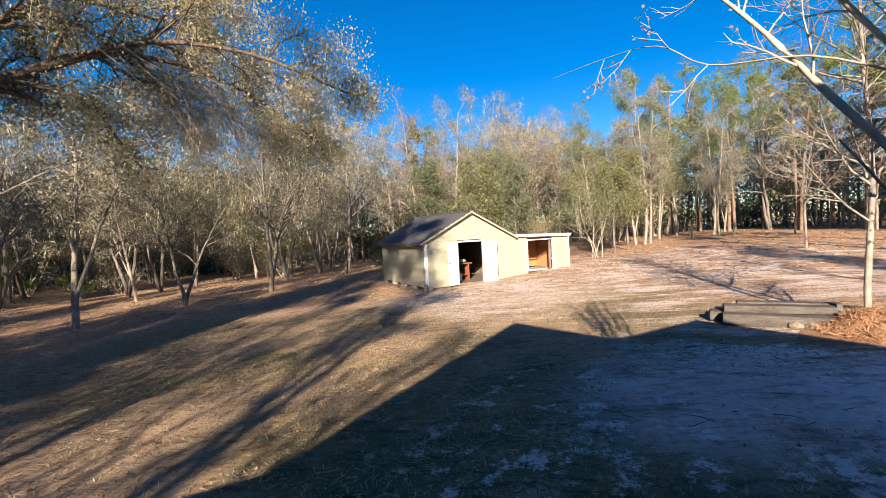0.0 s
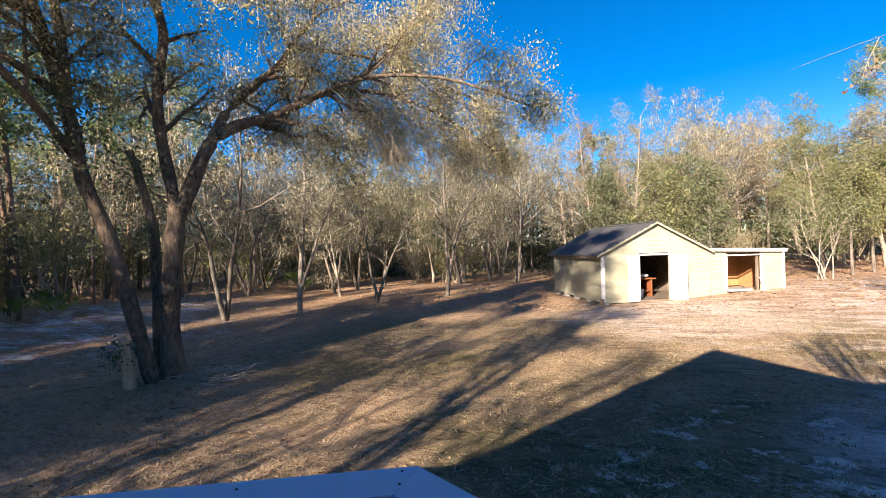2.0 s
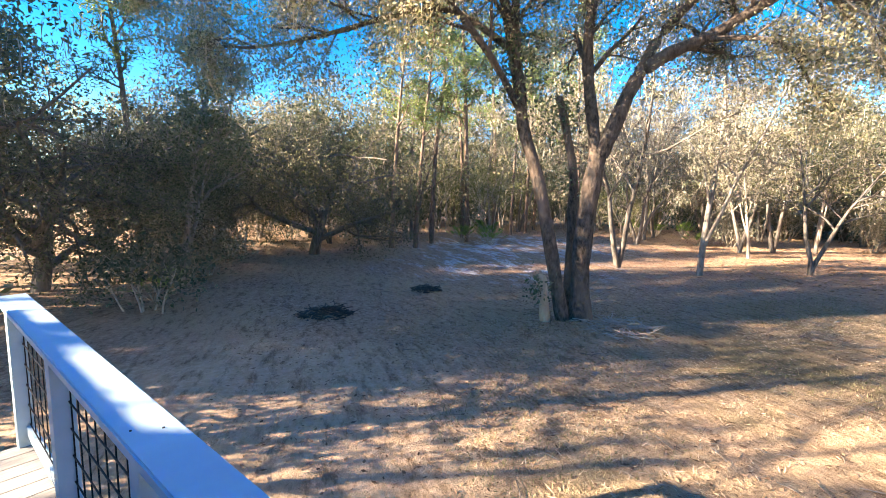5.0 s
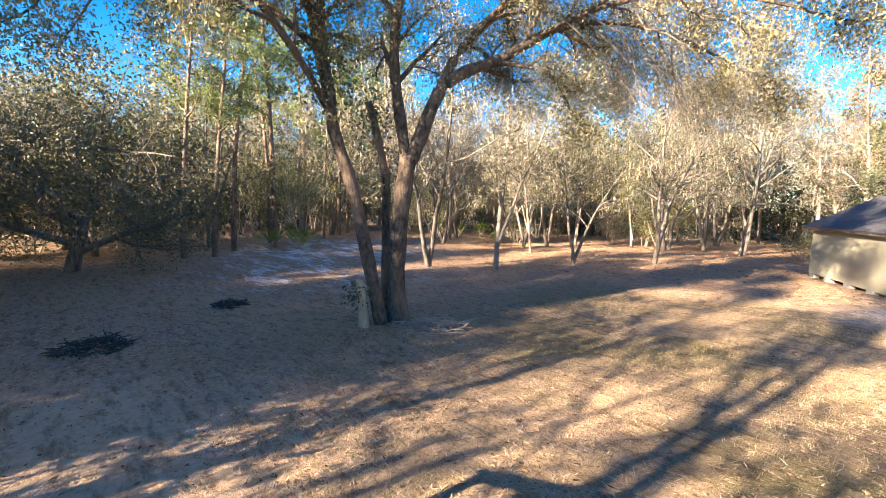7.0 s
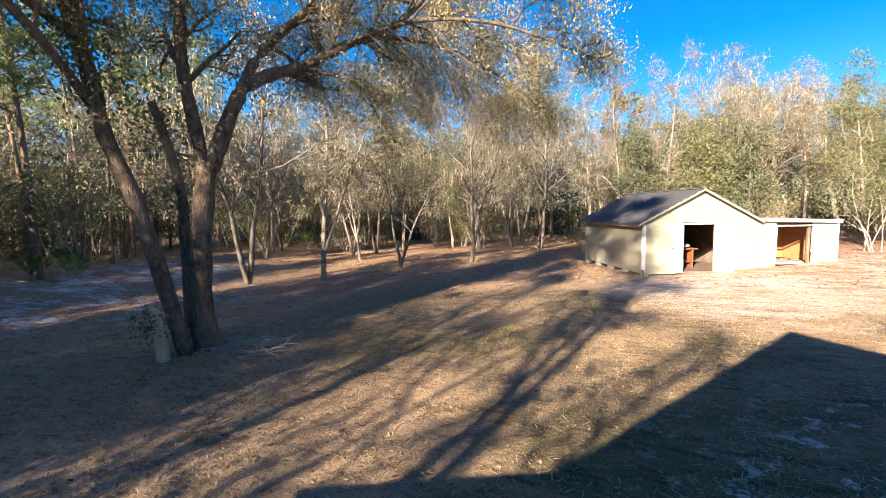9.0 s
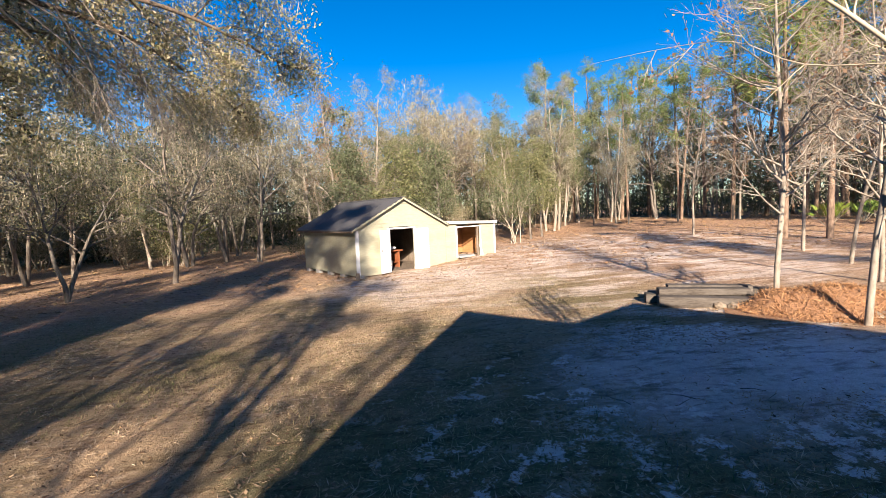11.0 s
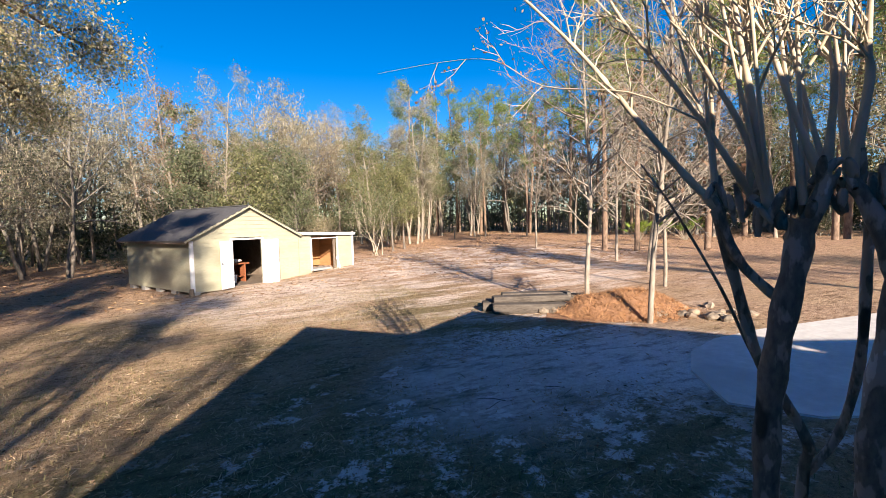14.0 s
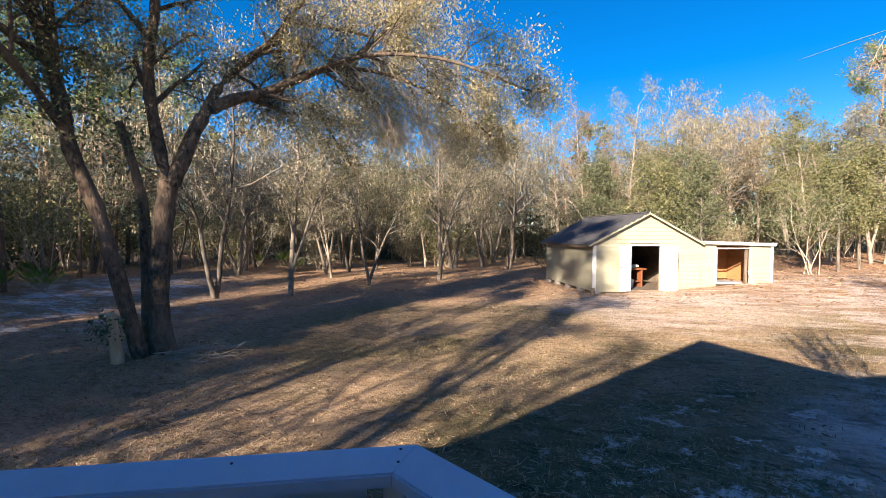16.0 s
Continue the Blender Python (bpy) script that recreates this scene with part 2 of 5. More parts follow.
def soil_material():
    m, t, b = mat("yard_soil", 0.95)
    b.inputs["Specular IOR Level"].default_value = 0.1
    v = coords(t)
    n1 = noise_of(t, v, 0.22, 4, 0.6)
    n2 = noise_of(t, v, 1.3, 5, 0.65)
    n3 = noise_of(t, v, 9, 6, 0.7)
    n4 = noise_of(t, v, 45, 4, 0.7)
    stretched = node(t, "ShaderNodeMapping", Scale=(0.5, 1.6, 1))
    stretched.inputs["Rotation"].default_value = (0, 0, radians(35))
    t.links.new(v, stretched.inputs[0])
    n5 = noise_of(t, stretched.outputs[0], 0.9, 5, 0.7)
    sep = t.nodes.new("ShaderNodeSeparateXYZ")
    t.links.new(v, sep.inputs[0])

    def near(cx, cy, r, soft):
        """1 within r of a place, falling off softly, with a ragged rim."""
        d = node(t, "ShaderNodeVectorMath")
        d.operation = "DISTANCE"
        t.links.new(v, d.inputs[0])
        d.inputs[1].default_value = (cx, cy, 0)
        a = node(t, "ShaderNodeMath")
        a.operation = "MULTIPLY_ADD"
        t.links.new(n2, a.inputs[0])
        a.inputs[1].default_value = r * 0.9
        t.links.new(d.outputs["Value"], a.inputs[2])
        mr = node(t, "ShaderNodeMapRange")
        mr.interpolation_type = "SMOOTHSTEP"
        t.links.new(a.outputs[0], mr.inputs["Value"])
        mr.inputs["From Min"].default_value, mr.inputs["From Max"].default_value = r * 1.45 - soft, r * 1.45 + soft
        mr.inputs["To Min"].default_value, mr.inputs["To Max"].default_value = 1.0, 0.0
        return mr.outputs[0]

    def both(a, c):
        x = node(t, "ShaderNodeMath")
        x.operation = "MULTIPLY"
        t.links.new(a, x.inputs[0])
        t.links.new(c, x.inputs[1])
        return x.outputs[0]

    litter = ramp(t, n3, [(0.30, (0.17, 0.10, 0.066)), (0.48, (0.42, 0.28, 0.185)), (0.7, (0.66, 0.49, 0.345))])
    straw = ramp(t, n4, [(0.3, (0.34, 0.225, 0.125)), (0.7, (0.66, 0.49, 0.30))])
    grass = ramp(t, n4, [(0.3, (0.055, 0.056, 0.024)), (0.7, (0.24, 0.21, 0.11))])
    sand = ramp(t, n3, [(0.3, (0.66, 0.53, 0.44)), (0.7, (0.86, 0.74, 0.64))])
    white = ramp(t, n3, [(0.3, (0.62, 0.60, 0.57)), (0.7, (0.82, 0.80, 0.77))])
    rust = ramp(t, n3, [(0.3, (0.30, 0.16, 0.095)), (0.7, (0.68, 0.44, 0.29))])
    patch = ramp(t, n5, [(0.46, (0,)), (0.60, (1,))])
    speck = ramp(t, n2, [(0.50, (0,)), (0.60, (1,))])
    lawn_mask = near(0.5, 12.0, 8.5, 4.0)
    col = mix(t, ramp(t, n1, [(0.4, (0,)), (0.62, (0.8,))]), litter, straw)
    col = mix(t, both(near(24, 38, 24, 7.0), ramp(t, n2, [(0.3, (0.35,)), (0.6, (0.9,))])), col, rust)
    col = mix(t, both(near(-15, 30, 15, 6.0), ramp(t, n2, [(0.3, (0.2,)), (0.7, (0.6,))])), col, rust)
    col = mix(t, both(lawn_mask, ramp(t, n5, [(0.38, (0.15,)), (0.6, (0.85,))])), col, straw)
    col = mix(t, both(lawn_mask, ramp(t, n1, [(0.46, (0,)), (0.58, (0.8,))])), col, grass)
    # Green grass patch, its colour also darkened where the house's shadow lies.
    col = mix(t, both(near(3.0, 7.6, 4.2, 2.0), ramp(t, n2, [(0.35, (0.9,)), (0.66, (0.5,))])), col, grass)
    n6 = noise_of(t, v, 21, 5, 0.75)
    col = mix(t, ramp(t, n4, [(0.58, (0,)), (0.68, (0.75,))]), col, (0.06, 0.042, 0.03))
    col = mix(t, ramp(t, n6, [(0.56, (0,)), (0.66, (0.6,))]), col, (0.09, 0.06, 0.04))
    col = mix(t, ramp(t, n6, [(0.30, (0.55,)), (0.40, (0,))]), col, (0.66, 0.53, 0.38))
    col = mix(t, both(near(9, 22, 9, 4.0), patch), col, sand)
    col = mix(t, both(near(14, 27, 10, 4.0), speck), col, sand)
    col = mix(t, both(near(2.6, 19.5, 3.4, 1.6), ramp(t, n5, [(0.36, (0.1,)), (0.52, (0.95,))])), col, sand)
    col = mix(t, both(near(6.4, 9.6, 2.6, 1.2), both(ramp(t, n5, [(0.46, (0,)), (0.54, (1,))]), ramp(t, n3, [(0.40, (0.1,)), (0.50, (1,))]))), col, white)
    col = mix(t, both(near(5.4, 7.6, 3.0, 1.4), both(ramp(t, n2, [(0.52, (0,)), (0.58, (1,))]), ramp(t, n3, [(0.47, (0,)), (0.54, (1,))]))), col, white)
    col = mix(t, both(near(4.9, 9.2, 1.75, 0.8), ramp(t, n2, [(0.36, (0.35,)), (0.5, (0.95,))])), col, ramp(t, n3, [(0.3, (0.50, 0.46, 0.42)), (0.7, (0.70, 0.66, 0.61))]))
    col = mix(t, both(near(7.5, 8.7, 1.55, 0.7), ramp(t, n2, [(0.36, (0.35,)), (0.48, (1.0,))])), col, white)
    col = mix(t, both(near(3.6, 7.8, 3.0, 1.2), ramp(t, noise_of(t, v, 2.4, 5, 0.7), [(0.565, (0,)), (0.61, (0.95,))])), col, white)
    col = mix(t, both(near(-18, 12, 4.6, 2.5), ramp(t, n5, [(0.52, (0,)), (0.58, (0.8,))])), col, white)
    col = mix(t, both(near(-26, 17, 6.0, 3.0), patch), col, white)
    col = mix(t, both(near(-5.4, 2.6, 3.0, 1.2), ramp(t, n5, [(0.30, (0.2,)), (0.5, (1,))])), col, ramp(t, n3, [(0.3, (0.50, 0.34, 0.20)), (0.7, (0.70, 0.52, 0.36))]))
    col = mix(t, ramp(t, n6, [(0.60, (0,)), (0.68, (0.28,))]), col, (0.16, 0.11, 0.075))
    n7 = noise_of(t, stretched.outputs[0], 3.4, 6, 0.75)
    col = mix(t, 1.0, col, ramp(t, n7, [(0.34, (0.45, 0.42, 0.40)), (0.5, (1, 1, 1)), (0.68, (1.0, 1.0, 1.0))]), "MULTIPLY")
    t.links.new(col, b.inputs["Base Color"])
    h = mix(t, 0.4, n3, n4)
    bump(t, b, h, 1.0, 0.09)
    return m


GROUND = soil_material()
xs = np.concatenate([np.linspace(-400, -60, 12), np.linspace(-55, -22, 56), np.arange(-21.5, 18, 0.28), np.linspace(18.4, 55, 60), np.linspace(60, 400, 12)])
ys = np.concatenate([np.linspace(-400, -30, 12), np.linspace(-28, 1, 40), np.arange(1.3, 32, 0.28), np.linspace(32.5, 75, 70), np.linspace(80, 500, 12)])
gv = [(x, y, ground_z(x, y)) for y in ys for x in xs]
gw = len(xs)
gf = [(j * gw + i, j * gw + i + 1, (j + 1) * gw + i + 1, (j + 1) * gw + i) for j in range(len(ys) - 1) for i in range(gw - 1)]
ground = tagged(new("ground", mesh_of("ground", gv, gf, GROUND, True)), "bare sandy yard with leaf litter and thin dry grass", "ground", kind="structure")

CONCRETE = grainy("concrete", (0.50, 0.48, 0.45), (0.66, 0.64, 0.60), 6, 0.85, (1, 1, 1), (0.42, 0.40, 0.37), 0.25, 0.01)
pad_outline = [(6.7, 6.95), (7.3, 7.9), (8.1, 8.5), (9.0, 8.75), (10.2, 8.7), (14.5, 7.9), (14.5, 3.5), (8.4, 5.6), (7.2, 6.2)]
bm = hull_xy(bmesh.new(), pad_outline, -0.2, 0.022)
bmesh.ops.bevel(bm, geom=[e for e in bm.edges if all(v.co.z > 0.01 for v in e.verts)], offset=0.015, segments=2, affect="EDGES")
for v in bm.verts:
    v.co.z += 0.035 * v.co.x
tagged(part("concrete_pad", bm, CONCRETE), "pale concrete parking pad with scattered leaves", "pavement", kind="structure")

# ---- shed ----
SIDING = grainy("cream_siding", (0.34, 0.325, 0.235), (0.41, 0.395, 0.295), 5, 0.65, (1, 1, 3), (0.30, 0.285, 0.21), 0.12, 0.004)
TRIM = grainy("white_trim", (0.64, 0.64, 0.65), (0.78, 0.78, 0.79), 6, 0.55, (1, 1, 0.4), (0.62, 0.61, 0.58), 0.1, 0.004)
SHINGLE = grainy("grey_shingle", (0.06, 0.06, 0.065), (0.17, 0.17, 0.18), 30, 0.92, (1, 1, 1), (0.10, 0.10, 0.10), 0.4, 0.006, vary=0.35)
METAL_ROOF = grainy("galvanised_roof", (0.40, 0.40, 0.41), (0.58, 0.58, 0.60), 5, 0.45, (1, 1, 1), (0.34, 0.30, 0.26), 0.1, 0.004, 0.5)
PLYWOOD = grainy("plywood", (0.34, 0.17, 0.075), (0.52, 0.28, 0.13), 6, 0.7, (1, 1, 6), (0.28, 0.14, 0.06), 0.1, 0.004)
DARK_WOOD = grainy("old_timber", (0.10, 0.075, 0.055), (0.24, 0.19, 0.145), 12, 0.85, (6, 1, 1), (0.30, 0.25, 0.20), 0.4, 0.008)
GREY_WOOD = grainy("weathered_timber", (0.035, 0.029, 0.024), (0.13, 0.11, 0.092), 10, 0.9, (1, 8, 8), (0.17, 0.15, 0.13), 0.5, 0.008, vary=0.4)
BLOCK = grainy("cinder_block", (0.26, 0.25, 0.24), (0.45, 0.44, 0.42), 25, 0.95)
RED_WOOD = grainy("red_brown_wood", (0.20, 0.065, 0.03), (0.34, 0.13, 0.06), 8, 0.5, (1, 1, 5))
IRON = grainy("dark_iron", (0.02, 0.02, 0.02), (0.06, 0.055, 0.05), 20, 0.5, metal=0.6)
OFFWHITE = grainy("worn_white_plastic", (0.6, 0.6, 0.58), (0.78, 0.78, 0.75), 10, 0.5)
GALV = grainy("steel_tube", (0.45, 0.45, 0.46), (0.62, 0.62, 0.63), 10, 0.4, metal=0.8)

SHED = Matrix(((0.858, -0.513, 0, -0.5), (0.513, 0.858, 0, 22.4), (0, 0, 1, 0), (0, 0, 0, 1)))
shed = tagged(new("shed"), "cream clapboard shed with open white double doors and a lean-to", "shed")
shed.matrix_world = SHED
D = 5.85


def lapped(bm, profile, axis, at, out, thick=0.05):
    """Lapped boards over an upright profile: list of (lo, hi, z0, z1) strips; axis 'u' or 'v'; out: side that faces outside."""
    for lo, hi, z0, z1, *cut in profile:
        lo1, hi1 = cut or (lo, hi)
        for side in (0,):
            a, c = at, at + out * 0.022
            pts = [(a - out * thick, z0), (c, z0), (a + out * 0.004, z1), (a - out * thick, z1)]
            ring0, ring1 = [], []
            for d, z in pts:
                l, h = (lo, hi) if z == z0 else (lo1, hi1)
                ring0.append(bm.verts.new((l, d, z) if axis == "u" else (d, l, z)))
                ring1.append(bm.verts.new((h, d, z) if axis == "u" else (d, h, z)))
            n = len(pts)
            bm.faces.new(ring0)
            bm.faces.new(ring1[::-1])
            for i in range(n):
                bm.faces.new((ring0[i], ring1[i], ring1[(i + 1) % n], ring0[(i + 1) % n]))
    bmesh.ops.recalc_face_normals(bm, faces=bm.faces)
    return bm


def siding(strips, axis, at, out):
    for strip in strips:
        part("siding_board", lapped(bmesh.new(), [strip], axis, at, out), SIDING, shed)


def gable_limits(z):
    """Left and right end of the front wall at height z."""
    return max(0.0, 2.28 - (3.36 - z) / 0.52), min(4.74, 2.28 + (3.36 - z) / 0.52)


E = 0.17
front = []
z = 0.06
while z < 3.3:
    top = min(z + E, 3.35)
    lo, hi = gable_limits(z)
    lo1, hi1 = gable_limits(top)
    if hi - lo > 0.1:
        if z < 1.95:
            front += [(lo, 1.58, z, top), (2.88, hi, z, top)]
        else:
            front.append((lo, hi, z, top, lo1, hi1))
    z = top
siding(front, "u", 0.0, -1)
side = [(0.0, D, 0.08 + i * E, 0.08 + (i + 1) * E) for i in range(11)] + [(0.0, D, 1.95, 2.06)]
siding(side, "v", 0.0, -1)
back = [(0.0, 8.05, 0.08 + i * E, 0.08 + (i + 1) * E) for i in range(12)]
siding(back, "u", D, 1)
bm = bmesh.new()
tri = [bm.verts.new(p) for p in ((0, D - 0.03, 2.1), (4.6, D - 0.03, 2.1), (2.3, D - 0.03, 3.3))]
tri2 = [bm.verts.new(p.co + Vector((0, 0.05, 0))) for p in tri]
bm.faces.new(tri), bm.faces.new(tri2[::-1])
for i in range(3):
    bm.faces.new((tri[i], tri[(i + 1) % 3], tri2[(i + 1) % 3], tri2[i]))
part("back_gable", bm, SIDING, shed)
lean = []
z = 0.13
while z < 2.02:
    top = min(z + E, 2.06)
    lean += [(7.0, 8.05, z, top)] + ([(4.76, 5.45, z, top)] if z < 1.9 else [(4.76, 6.99, z, top)])
    z = top
siding(lean, "u", 0.0, -1)
siding([(0.0, D, 0.30 + i * E, 0.30 + (i + 1) * E) for i in range(10)], "v", 8.05, 1)
part("partition", box((0.05, D - 0.1, 2.1), (4.7, D / 2, 1.15)), DARK_WOOD, shed, "bare dark board partition")
part("inner_lining", box((3.2, 0.03, 1.7), (6.4, 2.5, 1.2)), PLYWOOD, shed, "orange-brown plywood lining")
part("inner_lining", box((0.03, 2.3, 1.6), (7.94, 1.3, 1.15)), PLYWOOD, shed, "orange-brown plywood lining")
part("floor", box((4.6, D - 0.1, 0.08), (2.32, D / 2, 0.09)), DARK_WOOD, shed, "worn wooden shed floor")
for u in (5.5, 6.9):
    part("post", box((0.09, 0.09, 1.62), (u, 0.08, 1.12), None, 0.006), DARK_WOOD, shed, "raw timber post")
for v in (1.5, 3.0, 4.5):
    part("stud", box((0.05, 0.09, 1.8), (4.76, v, 1.15)), DARK_WOOD, shed)
for u in (5.6, 6.4, 7.2):
    part("stud", box((0.06, 0.05, 1.5), (u, 2.45, 1.2)), DARK_WOOD, shed)

# corner boards, door frame and fascias
for u, s in ((0.0, 0.1), (8.03, 0.09)):
    part("corner_board", box((s, 0.035, 1.86 if u else 2.0), (u + 0.02, -0.03, 1.22 if u else 1.03), None, 0.005), TRIM, shed)
part("corner_board", box((0.035, 0.1, 2.0), (-0.03, 0.03, 1.03), None, 0.005), TRIM, shed)
for u in (1.55, 2.91):
    part("door_jamb", box((0.06, 0.10, 1.9), (u, -0.01, 1.05), None, 0.005), TRIM, shed)
part("door_head", box((1.44, 0.10, 0.07), (2.23, -0.012, 2.03), None, 0.005), TRIM, shed)
part("lean_to_head", box((1.62, 0.06, 0.05), (6.22, -0.035, 1.9), None, 0.005), TRIM, shed)
for u in (5.43, 7.02):
    part("lean_to_jamb", box((0.05, 0.06, 1.5), (u, -0.035, 1.14), None, 0.005), TRIM, shed)

# gable roof: two decks carrying rows of shingles
P = math.atan2(1.31, 2.52)


def roof_side(sign):
    ridge = Vector((2.28, 0, 3.40))
    run = 2.62 if sign < 0 else 2.50
    slope = run / math.cos(P)
    turn = Matrix.Rotation(-sign * -P if sign > 0 else -P, 4, "Y")
    ax = Vector((sign * math.cos(P), 0, -math.sin(P)))
    up = Vector((sign * math.sin(P), 0, math.cos(P)))
    m = Matrix.Identity(4)
    m.col[0][:3], m.col[1][:3], m.col[2][:3] = ax, (0, 1, 0), up
    base = Matrix.Translation(ridge) @ m
    bm = bmesh.new()
    box_bm(bm, (slope, D + 0.42, 0.05), (slope / 2, D / 2, -0.03))
    bm.transform(base)
    bmesh.ops.recalc_face_normals(bm, faces=bm.faces)
    deck = part("roof", bm, SHINGLE, shed, "dark grey asphalt shingle roof")
    bm = bmesh.new()
    rows = int(slope / 0.15)
    for r in range(rows):
        for k in range(7):
            w = (D + 0.44) / 7
            y0 = -0.22 + k * w + (r % 2) * 0.12
            box_bm(bm, (0.165, w - 0.006, 0.014), (slope - 0.08 - r * 0.15, y0 + w / 2 - 0.06, 0.004 + 0.003 * (k % 2)), Matrix.Rotation(0.05, 4, "Y"))
    bm.transform(base)
    bmesh.ops.recalc_face_normals(bm, faces=bm.faces)
    me = part("shingle_course", bm, SHINGLE, deck)
    for y in (-0.23, D + 0.23):
        bm = box((slope, 0.03, 0.075), (slope / 2, y, -0.042), None, 0.004)
        bm.transform(base)
        bmesh.ops.recalc_face_normals(bm, faces=bm.faces)
        part("rake_board", bm, SIDING, shed)
    return base


roof_side(-1)
roof_side(1)
part("ridge_cap", box((0.22, D + 0.45, 0.03), (2.28, D / 2, 3.405), None, 0.01), SHINGLE, shed)
part("eave_fascia", box((0.03, D + 0.4, 0.12), (-0.27, D / 2, 1.99), None, 0.004), DARK_WOOD, shed, "weathered brown eave board")
bm = box((3.55, D + 0.3, 0.035), (6.42, D / 2, 2.16), Matrix.Rotation(radians(1.6), 4, "Y"))
lean_roof = part("lean_to_roof", bm, METAL_ROOF, shed, "low-pitched pale metal roof")
bm = bmesh.new()
for i in range(12):
    box_bm(bm, (0.03, D + 0.3, 0.022), (4.75 + i * 0.31, D / 2, 2.205 - i * 0.0087), None)
part("roof_rib", bm, METAL_ROOF, lean_roof)
part("lean_to_fascia", box((3.4, 0.03, 0.11), (6.4, -0.16, 2.10), Matrix.Rotation(radians(1.6), 4, "Y"), 0.004), TRIM, shed)


def door_leaf(hinge, angle, flip):
    w = 0.66
    e = new("door")
    e.parent = shed
    e.matrix_local = Matrix.Translation((hinge, -0.06, 0.10)) @ Matrix.Rotation(angle, 4, "Z")
    part("panel", box((w, 0.035, 1.88), (flip * w / 2, 0, 0.94), None, 0.006), TRIM, e, "flat white painted door leaf")
    for z in (0.25, 1.65):
        part("batten", box((w - 0.06, 0.02, 0.09), (flip * w / 2, 0.026, z), None, 0.004), TRIM, e)
    for z in (0.3, 1.6):
        part("hinge", box((0.12, 0.05, 0.04), (flip * 0.05, 0, z), None, 0.006), GALV, e)
    part("latch", box((0.05, 0.08, 0.05), (flip * (w - 0.05), -0.01, 1.0), None, 0.012), IRON, e)


door_leaf(1.58, radians(20), -1)
door_leaf(2.88, radians(-32), 1)

for u, v in ((0.12, 0.1), (0.1, 1.6), (0.1, 3.0), (0.1, 4.4), (0.12, 5.7), (3.2, 0.2)):
    bmk = box((0.2, 0.4, 0.22), (u, v, 0.0), None, 0.01)
    part("foundation_block", bmk, BLOCK, shed, "grey concrete block")

# ---- things in and by the shed ----
def at_shed(u, v, z, rz=0):
    return SHED @ pose(u, v, z, 0, 0, rz)


table = tagged(new("workbench"), "red-brown wooden workbench with clutter on top inside the shed", "workbench")
table.matrix_world = at_shed(2.75, 1.5, 0.13)
part("side_panel", box((0.05, 0.8, 0.78), (0.0, 0, 0.39), None, 0.006), RED_WOOD, table)
part("worktop", box((0.9, 0.85, 0.05), (-0.25, 0, 0.80), None, 0.008), RED_WOOD, table)
part("side_panel", box((0.05, 0.8, 0.78), (-0.6, 0, 0.39), None, 0.006), RED_WOOD, table)
part("shelf", box((0.56, 0.75, 0.03), (-0.3, 0, 0.25), None, 0.004), RED_WOOD, table)

bag = bmesh.new()
bmesh.ops.create_icosphere(bag, subdivisions=3, radius=0.2)
for vtx in bag.verts:
    vtx.co.z = max(-0.07, vtx.co.z * 0.45) + 0.03 * noise.noise(vtx.co * 6)
bag_ob = tagged(part("cloth_bag", bag, OFFWHITE, smooth=True), "pale folded cloth bag lying on the workbench", "bag")
bag_ob.matrix_world = at_shed(2.5, 1.3, 1.055)

bucket = tagged(new("bucket"), "white plastic bucket with a wire handle on the shed floor", "bucket")
bucket.matrix_world = at_shed(2.15, 1.0, 0.13)
bm = bmesh.new()
bmesh.ops.create_cone(bm, cap_ends=True, segments=20, radius1=0.12, radius2=0.145, depth=0.34, matrix=Matrix.Translation((0, 0, 0.17)))
part("pail", bm, OFFWHITE, bucket)
bm = bmesh.new()
bmesh.ops.create_cone(bm, cap_ends=True, segments=20, radius1=0.155, radius2=0.155, depth=0.03, matrix=Matrix.Translation((0, 0, 0.34)))
part("rim", bm, OFFWHITE, bucket)

chair = tagged(new("folding_chair"), "dark metal folding chair leaning inside the shed", "chair")
chair.matrix_world = at_shed(1.85, 1.9, 0.13, 20)
for x in (-0.2, 0.2):
    part("leg", box((0.03, 0.03, 0.95), (x, 0.0, 0.47), Matrix.Rotation(radians(14), 4, "X")), IRON, chair)
    part("leg", box((0.03, 0.03, 0.6), (x, 0.02, 0.29), Matrix.Rotation(radians(-22), 4, "X")), IRON, chair)
part("seat", box((0.42, 0.40, 0.03), (0, 0.05, 0.46), None, 0.01), IRON, chair)
part("backrest", box((0.42, 0.03, 0.26), (0, -0.10, 0.85), None, 0.01), OFFWHITE, chair)

cab = tagged(new("storage_cabinet"), "tall grey cabinet against the back of the shed", "cabinet")
cab.matrix_world = at_shed(2.3, 4.9, 0.13)
part("body", box((1.3, 0.5, 1.75), (0, 0, 0.875), None, 0.01), BLOCK, cab)
for x in (-0.325, 0.325):
    part("door", box((0.62, 0.02, 1.66), (x, -0.262, 0.875), None, 0.004), OFFWHITE, cab)

slab = tagged(part("stone_slab", box((1.1, 0.7, 0.10), (0, 0, 0.05), None, 0.02), BLOCK), "grey stone slab at the lean-to opening", "slab")
slab.matrix_world = at_shed(6.0, 0.25, 0.36, 6)

stick = bmesh.new()
box_bm(stick, (0.09, 0.04, 0.6), (0, 0, 0.28), Matrix.Rotation(radians(-20), 4, "Y"), 0.006)
board_ob = tagged(part("leaning_board", stick, TRIM), "short white board leaning at the lean-to opening", "board")
board_ob.matrix_world = at_shed(6.98, -0.12, 0.38)

